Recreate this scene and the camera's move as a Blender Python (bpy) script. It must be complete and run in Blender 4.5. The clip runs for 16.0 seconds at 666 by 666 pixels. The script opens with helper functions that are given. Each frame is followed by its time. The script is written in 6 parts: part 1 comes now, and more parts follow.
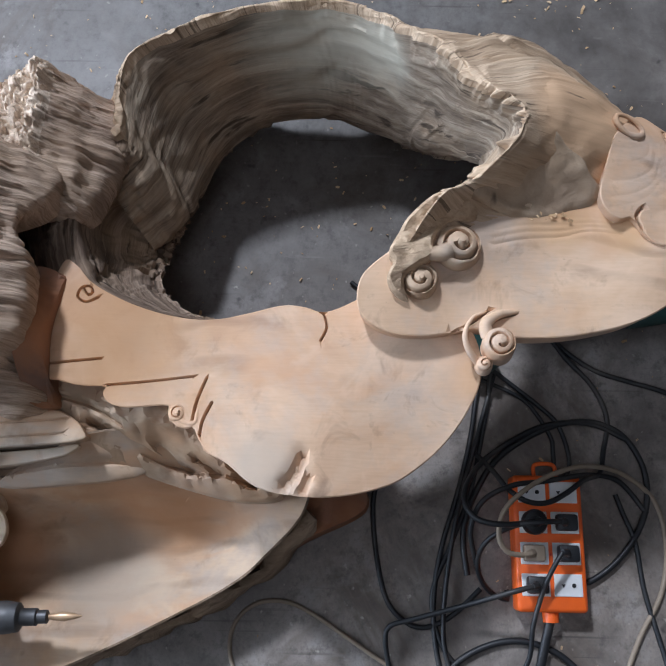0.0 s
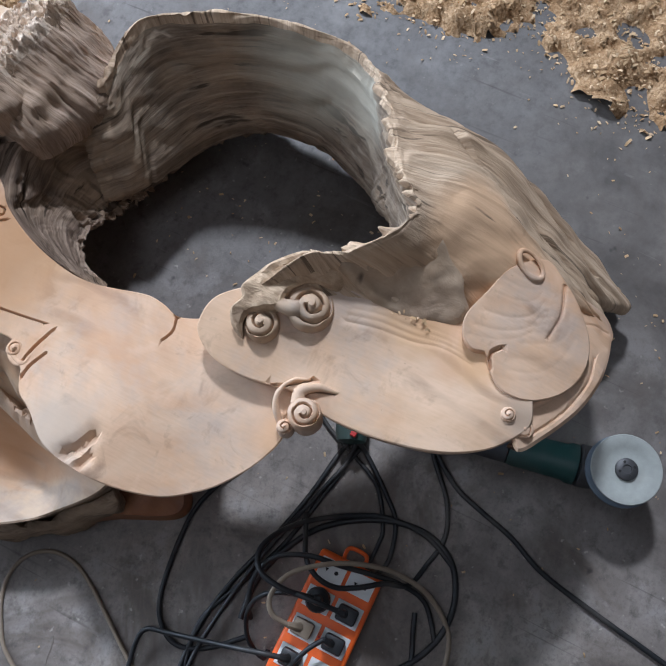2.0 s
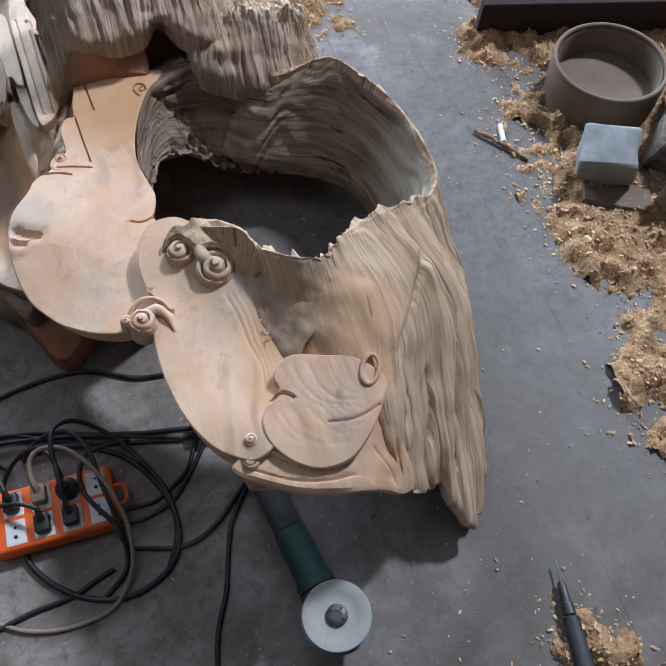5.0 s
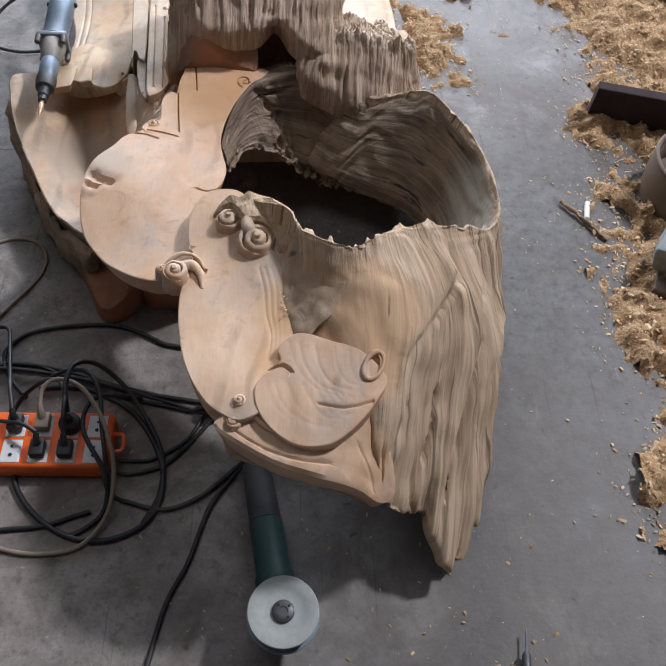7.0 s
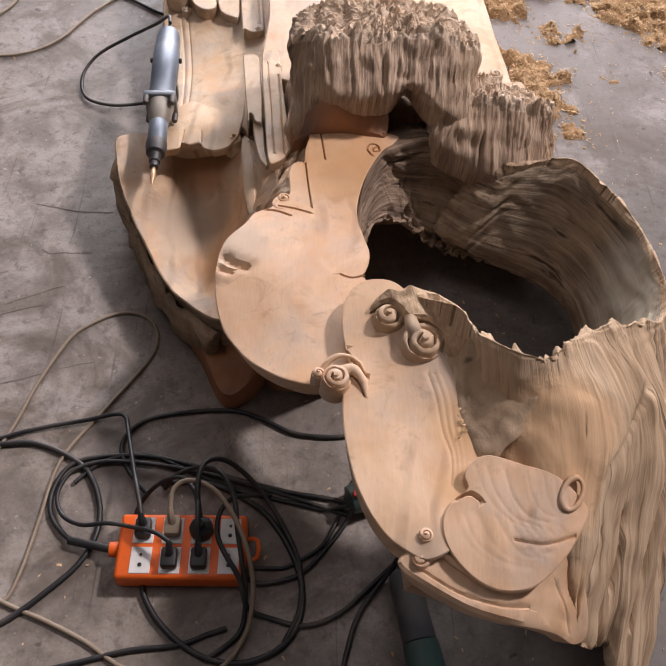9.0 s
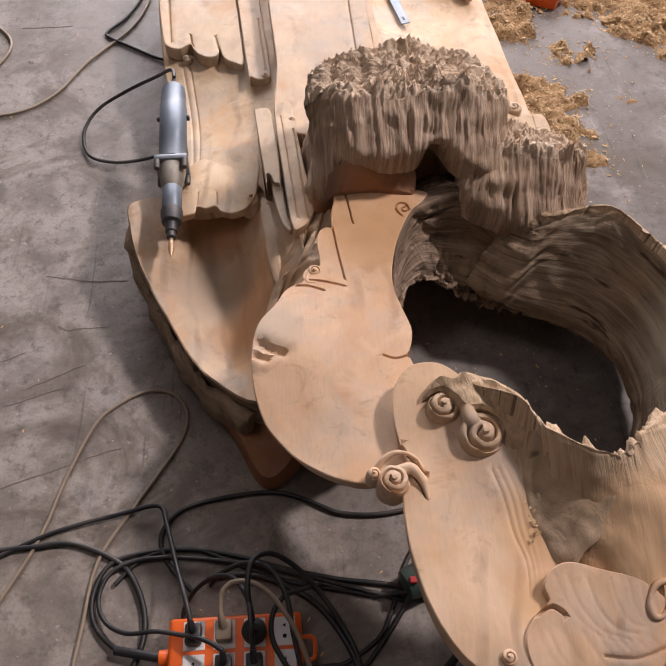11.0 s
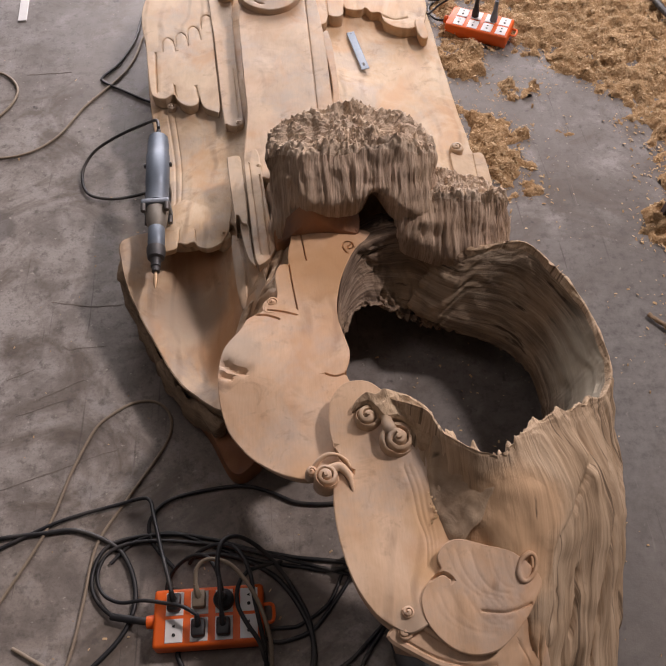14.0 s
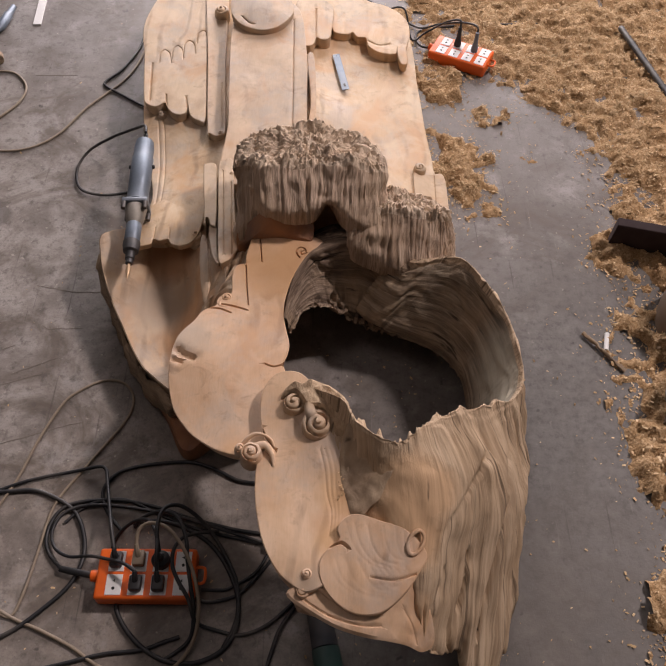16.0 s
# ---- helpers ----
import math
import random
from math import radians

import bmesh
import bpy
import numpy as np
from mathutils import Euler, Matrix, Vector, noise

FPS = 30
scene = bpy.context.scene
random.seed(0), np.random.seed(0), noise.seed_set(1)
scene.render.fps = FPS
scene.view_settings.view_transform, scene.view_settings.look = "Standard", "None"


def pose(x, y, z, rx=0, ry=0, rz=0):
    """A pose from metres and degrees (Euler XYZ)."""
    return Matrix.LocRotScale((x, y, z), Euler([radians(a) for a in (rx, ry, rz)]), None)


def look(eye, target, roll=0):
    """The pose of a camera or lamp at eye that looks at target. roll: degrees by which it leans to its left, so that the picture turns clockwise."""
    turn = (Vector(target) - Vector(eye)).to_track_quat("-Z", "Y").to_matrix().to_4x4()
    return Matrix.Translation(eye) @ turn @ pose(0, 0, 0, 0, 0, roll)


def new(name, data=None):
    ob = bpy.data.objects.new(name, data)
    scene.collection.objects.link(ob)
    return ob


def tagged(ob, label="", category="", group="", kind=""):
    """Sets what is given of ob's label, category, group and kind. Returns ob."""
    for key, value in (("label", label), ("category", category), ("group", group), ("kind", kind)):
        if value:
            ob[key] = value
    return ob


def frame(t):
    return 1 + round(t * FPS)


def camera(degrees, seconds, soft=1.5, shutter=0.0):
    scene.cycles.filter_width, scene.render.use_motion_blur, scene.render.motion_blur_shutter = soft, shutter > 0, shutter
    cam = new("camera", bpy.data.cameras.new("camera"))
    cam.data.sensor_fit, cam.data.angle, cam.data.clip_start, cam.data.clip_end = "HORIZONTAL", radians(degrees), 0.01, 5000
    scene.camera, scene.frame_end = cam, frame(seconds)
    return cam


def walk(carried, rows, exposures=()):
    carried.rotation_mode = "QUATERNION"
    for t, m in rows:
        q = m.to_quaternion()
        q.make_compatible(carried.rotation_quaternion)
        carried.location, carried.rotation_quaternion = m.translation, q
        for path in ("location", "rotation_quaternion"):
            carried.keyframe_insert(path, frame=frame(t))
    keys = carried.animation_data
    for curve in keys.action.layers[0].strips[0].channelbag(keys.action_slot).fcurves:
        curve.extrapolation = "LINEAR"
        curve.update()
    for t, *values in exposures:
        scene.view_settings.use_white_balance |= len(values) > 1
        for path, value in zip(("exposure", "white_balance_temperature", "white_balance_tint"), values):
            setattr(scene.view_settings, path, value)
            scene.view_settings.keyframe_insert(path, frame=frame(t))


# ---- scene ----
cam = camera(46.2, 16.0)
PATH = [
    (0, -0.1092, 0.0548, 1.3021, 16.17, 1.24, -88.87),
    (0.5, -0.0684, -0.0317, 1.2893, 16.49, 1.27, -83.6),
    (1, -0.0239, -0.1294, 1.2962, 16.75, 1.1, -76.99),
    (1.5, -0.0114, -0.1941, 1.3161, 16.93, 0.98, -72.07),
    (2, 0.012, -0.2847, 1.3098, 17.54, 2.44, -63.68),
    (2.5, 0.0353, -0.4071, 1.3055, 18.72, 2.92, -52.46),
    (3, 0.0362, -0.5422, 1.3408, 20.89, 2.18, -41.27),
    (3.5, 0.0464, -0.6059, 1.3612, 23.62, 1.37, -34.58),
    (4, 0.0965, -0.6552, 1.367, 26.1, -0.2, -28.85),
    (6.5, 0.3268, -0.8869, 1.318, 34.06, -3.71, -3.2),
    (7, 0.3146, -0.8972, 1.2959, 35.12, -3.9, -1.4),
    (7.5, 0.2834, -0.8775, 1.2717, 35.38, -3.15, -1.84),
    (8, 0.2271, -0.8318, 1.2737, 35.54, -2.52, -2.13),
    (8.5, 0.1649, -0.775, 1.2749, 35.63, -2.53, -1.51),
    (9, 0.0991, -0.711, 1.2749, 35.7, -2.91, -0.5),
    (9.5, 0.0638, -0.6645, 1.2758, 35.7, -2.88, -0.46),
    (10, 0.031, -0.6222, 1.2681, 35.69, -2.22, -1.51),
    (12.5, 0.0389, -0.5104, 1.4359, 34.52, -0.31, -4.52),
    (13, 0.0529, -0.5756, 1.4878, 34.52, -0.26, -4.23),
    (13.5, 0.0782, -0.6234, 1.5241, 34.49, -0.09, -4.06),
    (14, 0.1305, -0.6633, 1.5522, 34.53, 0.04, -3.87),
    (14.5, 0.1886, -0.6989, 1.5765, 34.7, -0.21, -3.13),
    (15, 0.2465, -0.7342, 1.5976, 34.8, -0.79, -2),
    (15.5, 0.2705, -0.7563, 1.6223, 34.85, -1.13, -0.95),
    (16, 0.2791, -0.7812, 1.6773, 35.07, -1.22, -0),
]
walk(cam, [(t, pose(x, y, z, rx, ry, rz)) for t, x, y, z, rx, ry, rz in PATH],
     [(0.0, 0.21, 5700, 10), (4.0, 0.34, 5650, 10), (7.0, 0.24, 6100, 13), (9.0, 0.28, 7250, 24), (12.5, -0.12, 7450, 25), (16.0, -0.28, 7550, 26)])

from mathutils.geometry import delaunay_2d_cdt

# ---- light ----
world = bpy.data.worlds.new("world")
scene.world = world
world.use_nodes = True
wn = world.node_tree.nodes
sky = wn.new("ShaderNodeTexSky")
sky.sky_type, sky.sun_disc = "NISHITA", False
sky.sun_elevation, sky.sun_rotation = radians(40), radians(60)
world.node_tree.links.new(sky.outputs[0], wn["Background"].inputs[0])
wn["Background"].inputs[1].default_value = 0.07
scene.view_settings.exposure = 0.0


def area_lamp(name, at, aim, w, h, watts, colour):
    data = bpy.data.lights.new(name, "AREA")
    data.shape, data.size, data.size_y, data.energy, data.color = "RECTANGLE", w, h, watts, colour
    ob = new(name, data)
    ob.matrix_world = look(at, aim)
    return ob


area_lamp("roof_light_lamp", (4.5, 2.3, 5.95), (0.3, 0.4, 0.0), 0.6, 0.6, 390, (0.97, 0.98, 1.0))
area_lamp("roof_panel_lamp", (-1.5, 0.6, 5.85), (-1.2, 0.6, 0.0), 2.4, 4.0, 34, (1.0, 0.95, 0.90))
area_lamp("doorway_lamp", (0.4, 4.9, 1.7), (0.3, 0, 0.6), 3.4, 2.9, 350, (0.86, 0.93, 1.0))


# ---- helpers for building ----
def hashed(ix, iy, iz, seed):
    n = (ix * 374761393 + iy * 668265263 + iz * 2147483647 + seed * 974634777).astype(np.int64) & 0x7FFFFFFF
    n = ((n ^ (n >> 13)) * 1274126177) & 0x7FFFFFFF
    return ((n ^ (n >> 16)) & 0xFFFF) / 65535.0 * 2 - 1


def vnoise(p, seed=0):
    """Value noise from -1 to 1 at the rows of p."""
    p = np.asarray(p, float)
    if p.shape[1] == 2:
        p = np.c_[p, np.zeros(len(p))]
    i = np.floor(p).astype(np.int64)
    f = p - i
    f = f * f * (3 - 2 * f)
    out = 0
    for dx in (0, 1):
        for dy in (0, 1):
            for dz in (0, 1):
                w = (f[:, 0] if dx else 1 - f[:, 0]) * (f[:, 1] if dy else 1 - f[:, 1]) * (f[:, 2] if dz else 1 - f[:, 2])
                out = out + w * hashed(i[:, 0] + dx, i[:, 1] + dy, i[:, 2] + dz, seed)
    return out


def fbm(p, seed=0, octaves=3):
    p = np.asarray(p, float)
    return sum(vnoise(p * 2.03**k, seed + k) * 0.5**k for k in range(octaves))


def smooth_line(points, n=8, closed=False):
    """A Catmull-Rom line through the points, n steps each."""
    p = np.array(points, float)
    m = len(p)
    out = []
    for k in range(m if closed else m - 1):
        a, b, c, d = (p[(k + j) % m] for j in (-1, 0, 1, 2)) if closed else (p[max(k - 1, 0)], p[k], p[k + 1], p[min(k + 2, m - 1)])
        for u in np.arange(n) / n:
            out.append(0.5 * (2 * b + (c - a) * u + (2 * a - 5 * b + 4 * c - d) * u**2 + (3 * b - a - 3 * c + d) * u**3))
    if not closed:
        out.append(p[-1])
    return np.array(out)


def resample(p, step, closed=False):
    q = np.vstack([p, p[:1]]) if closed else p
    d = np.r_[0, np.cumsum(np.linalg.norm(np.diff(q, axis=0), axis=1))]
    n = max(int(round(d[-1] / step)), 3)
    s = np.linspace(0, d[-1], n + 1)[: n if closed else n + 1]
    return np.stack([np.interp(s, d, q[:, k]) for k in range(q.shape[1])], 1)


def surface(controls):
    """A thin-plate height field through the (x, y, z) controls."""
    c = np.array(controls, float)
    n = len(c)

    def kern(a, b):
        r2 = ((a[:, None] - b[None]) ** 2).sum(-1) + 1e-12
        return 0.5 * r2 * np.log(r2)

    A = np.zeros((n + 3, n + 3))
    A[:n, :n] = kern(c[:, :2], c[:, :2]) + 1e-5 * np.eye(n)
    A[:n, n], A[:n, n + 1:n + 3] = 1, c[:, :2]
    A[n:, :n] = A[:n, n:].T
    w = np.linalg.solve(A, np.r_[c[:, 2], 0, 0, 0])
    return lambda q: kern(np.asarray(q)[:, :2], c[:, :2]) @ w[:n] + w[n] + np.asarray(q)[:, :2] @ w[n + 1:]


def inside(poly, q):
    x, y = q[:, 0], q[:, 1]
    hit = np.zeros(len(q), bool)
    for a, b in zip(poly, np.roll(poly, -1, 0)):
        if a[1] != b[1]:
            hit ^= ((a[1] > y) != (b[1] > y)) & (x < (b[0] - a[0]) * (y - a[1]) / (b[1] - a[1]) + a[0])
    return hit


def line_distance(line, q, closed=False):
    p = np.vstack([line, line[:1]]) if closed else line
    best = np.full(len(q), 9.0)
    for a, b in zip(p[:-1], p[1:]):
        ab = b - a
        t = np.clip(((q - a) @ ab) / (ab @ ab + 1e-12), 0, 1)
        best = np.minimum(best, np.linalg.norm(q - (a + t[:, None] * ab), axis=1))
    return best


def offset_poly(p, d):
    """The closed counter-clockwise line p moved inwards by d."""
    t = np.roll(p, -1, 0) - np.roll(p, 1, 0)
    t /= np.linalg.norm(t, axis=1)[:, None] + 1e-9
    return p + d * np.stack([-t[:, 1], t[:, 0]], 1)


def make_mesh(name, verts, faces, smooth=True, sharp=40):
    me = bpy.data.meshes.new(name)
    me.from_pydata([tuple(map(float, v)) for v in verts], [], faces)
    me.validate()
    me.polygons.foreach_set("use_smooth", [smooth] * len(me.polygons))
    if smooth and sharp:
        me.set_sharp_from_angle(angle=radians(sharp))
    me.update()
    return me


def mesh_part(name, me, material, parent=None, label=""):
    ob = new(name, me)
    if material and not me.materials:
        me.materials.append(material)
    if parent:
        ob.parent = parent
        ob.matrix_parent_inverse = parent.matrix_world.inverted()
    return tagged(ob, label)


def part(name, bm, material, parent, label="", smooth=False):
    me = bpy.data.meshes.new(name)
    bmesh.ops.recalc_face_normals(bm, faces=bm.faces)
    bm.to_mesh(me)
    bm.free()
    if smooth:
        me.polygons.foreach_set("use_smooth", [True] * len(me.polygons))
        me.set_sharp_from_angle(angle=radians(40))
    return mesh_part(name, me, material, parent, label)


def empty(name, at=(0, 0, 0), turn=0, **tags):
    ob = new(name)
    ob.matrix_world = pose(*at, 0, 0, turn)
    bpy.context.view_layer.update()
    return tagged(ob, **tags)


def slab(outline, top, bottom, step=0.012, bevel=0.004, under=0.0, grooves=(), relief=None, spacing=0.006):
    """Verts and faces of a carved slab. top and bottom are height fields; grooves are (line, depth, width); under: how far the foot draws in."""
    p = resample(np.asarray(outline, float), spacing, True)
    area = 0.5 * np.sum(p[:, 0] * np.roll(p[:, 1], -1) - p[:, 1] * np.roll(p[:, 0], -1))
    if area < 0:
        p = p[::-1]
    rim = offset_poly(p, bevel)
    lo, hi = p.min(0), p.max(0)
    gx, gy = np.meshgrid(np.arange(lo[0], hi[0], step), np.arange(lo[1], hi[1], step))
    q = np.c_[gx.ravel(), gy.ravel()]
    q = q + (np.random.rand(*q.shape) - 0.5) * step * 0.4
    pts = [q]
    lines = []
    for line, depth, width in grooves:
        g = resample(np.asarray(line, float), width * 1.2)
        lines.append((g, depth, width))
        t = np.gradient(g, axis=0)
        t /= np.linalg.norm(t, axis=1)[:, None] + 1e-9
        nrm = np.stack([-t[:, 1], t[:, 0]], 1)
        pts += [g + nrm * (k * width) for k in (-2, -1, -0.45, 0, 0.45, 1, 2)]
    q = np.vstack(pts)
    q = q[inside(rim, q)]
    q = q[line_distance(rim, q, True) > spacing * 0.45]
    n = len(rim)
    allp = np.vstack([rim, q])
    got = delaunay_2d_cdt([Vector(v) for v in allp], [], [list(range(n))], 1, 1e-7)
    tri_v = np.array([tuple(v) for v in got[0]])
    faces = [tuple(f) for f in got[2]]
    z = top(tri_v)
    for g, depth, width in lines:
        z = z - depth * np.exp(-((line_distance(g, tri_v) / width) ** 2) * 1.6)
    if relief is not None:
        z = z + relief(tri_v)
    V = [np.c_[tri_v, z]]
    base = len(tri_v)
    mid = p + 0.0
    V.append(np.c_[mid, top(mid) - bevel])
    foot = offset_poly(p, under)
    V.append(np.c_[foot, bottom(foot)])
    verts = np.vstack(V)
    # the rim verts keep the first n places
    same = {}
    for new_i, olds in enumerate(got[3]):
        for o in olds:
            if o < n:
                same[o] = new_i
    for k in range(n):
        a, b = same[k], same[(k + 1) % n]
        c, d = base + k, base + (k + 1) % n
        faces.append((c, d, b, a))
        faces.append((c + n, d + n, d, c))
    faces.append(tuple(base + n + k for k in reversed(range(n))))
    slab.tops = len(got[2])
    return verts, faces


def level(z):
    return lambda q: np.full(len(q), float(z))


def below(top, d):
    return lambda q: top(q) - d


def loft(stations, nu=8, nv=8, closed_u=False, closed_v=False, shape=None):
    """Verts and faces of a surface through rows of control points. shape(verts, normals, u, v) may move the verts."""
    rows = np.array([smooth_line(s, nv, closed_v) for s in stations])
    m = rows.shape[1]
    grid = np.stack([smooth_line(rows[:, k], nu, closed_u) for k in range(m)], 1)
    R, C = grid.shape[:2]
    gu, gv = np.gradient(grid, axis=0), np.gradient(grid, axis=1)
    nrm = np.cross(gu, gv)
    nrm /= np.linalg.norm(nrm, axis=2)[..., None] + 1e-12
    u, v = np.meshgrid(np.linspace(0, 1, R), np.linspace(0, 1, C), indexing="ij")
    flat, nf = grid.reshape(-1, 3), nrm.reshape(-1, 3)
    run_u = np.cumsum(np.r_[np.zeros((1, C)), np.linalg.norm(np.diff(grid, axis=0), axis=2)], axis=0).mean(1)
    run_v = np.cumsum(np.c_[np.zeros((R, 1)), np.linalg.norm(np.diff(grid, axis=1), axis=2)], axis=1).mean(0)
    loft.map = (run_u, run_v, C)
    if shape is not None:
        flat = shape(flat, nf, u.ravel(), v.ravel())
    faces = []
    for i in range(R if closed_u else R - 1):
        for j in range(C if closed_v else C - 1):
            i2, j2 = (i + 1) % R, (j + 1) % C
            faces.append((i * C + j, i2 * C + j, i2 * C + j2, i * C + j2))
    return flat, faces


def lay_map(ob):
    """Gives the newest loft's mesh a map in metres along its two directions."""
    run_u, run_v, C = loft.map
    me = ob.data
    uv = me.uv_layers.new(name="UVMap").data
    k = np.array([l.vertex_index for l in me.loops])
    uv.foreach_set("uv", np.c_[run_u[np.minimum(k // C, len(run_u) - 1)], run_v[k % C]].ravel())
    return ob


def tube(line, radius, sides=8, cap=True):
    """A round tube along a line of points; radius may change along it."""
    p = np.asarray(line, float)
    r = np.broadcast_to(radius, (len(p),))
    t = np.gradient(p, axis=0)
    t /= np.linalg.norm(t, axis=1)[:, None] + 1e-9
    ref = np.array([0.0, 0.0, 1.0]) if abs(t[0] @ (0, 0, 1)) < 0.9 else np.array([1.0, 0.0, 0.0])
    a = np.cross(t[0], ref)
    V = []
    for k in range(len(p)):
        a = a - t[k] * (a @ t[k])
        a /= np.linalg.norm(a) + 1e-9
        b = np.cross(t[k], a)
        ang = np.arange(sides) / sides * 2 * np.pi
        V.append(p[k] + r[k] * (np.cos(ang)[:, None] * a + np.sin(ang)[:, None] * b))
    F = [(k * sides + j, k * sides + (j + 1) % sides, (k + 1) * sides + (j + 1) % sides, (k + 1) * sides + j) for k in range(len(p) - 1) for j in range(sides)]
    if cap:
        F += [tuple(reversed(range(sides))), tuple(range((len(p) - 1) * sides, len(p) * sides))]
    return np.vstack(V), F


def lathe(profile, sides=24):
    """A turned form round z: rows of (radius, z)."""
    ang = np.arange(sides) / sides * 2 * np.pi
    V = np.vstack([np.c_[r * np.cos(ang), r * np.sin(ang), np.full(sides, z)] for r, z in profile])
    n = len(profile)
    F = [(k * sides + j, k * sides + (j + 1) % sides, (k + 1) * sides + (j + 1) % sides, (k + 1) * sides + j) for k in range(n - 1) for j in range(sides)]
    F += [tuple(reversed(range(sides))), tuple(range((n - 1) * sides, n * sides))]
    return V, F


def moved(V, m):
    return np.array([tuple(m @ Vector(v)) for v in V])


def box_bm(x0, x1, y0, y1, z0, z1, bevel=0.0, segments=2):
    bm = bmesh.new()
    bmesh.ops.create_cube(bm, size=1, matrix=Matrix.Translation(((x0 + x1) / 2, (y0 + y1) / 2, (z0 + z1) / 2)) @ Matrix.Diagonal((x1 - x0, y1 - y0, z1 - z0, 1)))
    if bevel:
        bmesh.ops.bevel(bm, geom=bm.edges[:], offset=bevel, segments=segments, affect="EDGES", profile=0.5)
    return bm


# ---- materials ----
class Nodes:
    def __init__(self, name, rough=0.7, metal=0.0, spec=0.5):
        self.mat = bpy.data.materials.new(name)
        self.mat.use_nodes = True
        self.t = self.mat.node_tree
        self.b = self.t.nodes["Principled BSDF"]
        self.b.inputs["Roughness"].default_value = rough
        self.b.inputs["Metallic"].default_value = metal
        self.b.inputs["Specular IOR Level"].default_value = spec

    def add(self, kind, **inputs):
        n = self.t.nodes.new("ShaderNode" + kind)
        for k, v in inputs.items():
            sock = n.inputs[k.replace("_", " ")]
            if hasattr(v, "is_output"):
                self.t.links.new(v, sock)
            else:
                sock.default_value = v
        return n

    def coords(self, scale=(1, 1, 1), turn=(0, 0, 0)):
        c = self.add("TexCoord")
        m = self.add("Mapping", Vector=c.outputs["Object"])
        m.inputs["Scale"].default_value = scale
        m.inputs["Rotation"].default_value = [radians(a) for a in turn]
        return m.outputs[0]

    def mapped(self, scale):
        """Coordinates along the surface's own map, in metres."""
        m = self.add("Mapping", Vector=self.add("TexCoord").outputs["UV"])
        m.inputs["Scale"].default_value = scale
        return m.outputs[0]

    def noise(self, vec, scale, detail=4, rough=0.55, distort=0.0):
        return self.add("TexNoise", Vector=vec, Scale=scale, Detail=detail, Roughness=rough, Distortion=distort).outputs[0]

    def ramp(self, fac, *stops):
        n = self.add("ValToRGB", Fac=fac)
        e = n.color_ramp.elements
        while len(e) < len(stops):
            e.new(0.5)
        for el, (pos, col) in zip(e, stops):
            el.position = pos
            el.color = (*col, 1) if isinstance(col, tuple) else (col, col, col, 1)
        return n.outputs[0]

    def mix(self, fac, a, b, how="MIX"):
        n = self.t.nodes.new("ShaderNodeMix")
        n.data_type, n.blend_type = "RGBA", how
        for sock, v in ((n.inputs[0], fac), (n.inputs[6], a), (n.inputs[7], b)):
            if hasattr(v, "is_output"):
                self.t.links.new(v, sock)
            else:
                sock.default_value = (*v, 1) if isinstance(v, tuple) else v
        return n.outputs[2]

    def math(self, how, a, b=0.0):
        n = self.t.nodes.new("ShaderNodeMath")
        n.operation = how
        for sock, v in zip(n.inputs, (a, b)):
            if hasattr(v, "is_output"):
                self.t.links.new(v, sock)
            else:
                sock.default_value = v
        return n.outputs[0]

    def near(self, at, radius, soft, wobble=0.0):
        """1 near a place, 0 away from it."""
        c = self.add("TexCoord").outputs["Object"]
        d = self.t.nodes.new("ShaderNodeVectorMath")
        d.operation = "DISTANCE"
        self.t.links.new(c, d.inputs[0])
        d.inputs[1].default_value = at
        v = d.outputs["Value"]
        if wobble:
            v = self.math("ADD", v, self.math("MULTIPLY", self.math("SUBTRACT", self.noise(c, 14), 0.5), wobble))
        m = self.add("MapRange", Value=v, From_Min=radius, From_Max=radius + soft, To_Min=1.0, To_Max=0.0)
        return m.outputs[0]

    def done(self, colour, rough=None, height=None, strength=0.3, distance=0.002):
        if hasattr(colour, "is_output"):
            self.t.links.new(colour, self.b.inputs["Base Color"])
        else:
            self.b.inputs["Base Color"].default_value = (*colour, 1)
        if rough is not None:
            self.t.links.new(rough, self.b.inputs["Roughness"])
        if height is not None:
            bump = self.add("Bump", Height=height, Strength=strength, Distance=distance)
            self.t.links.new(bump.outputs[0], self.b.inputs["Normal"])
        return self.mat


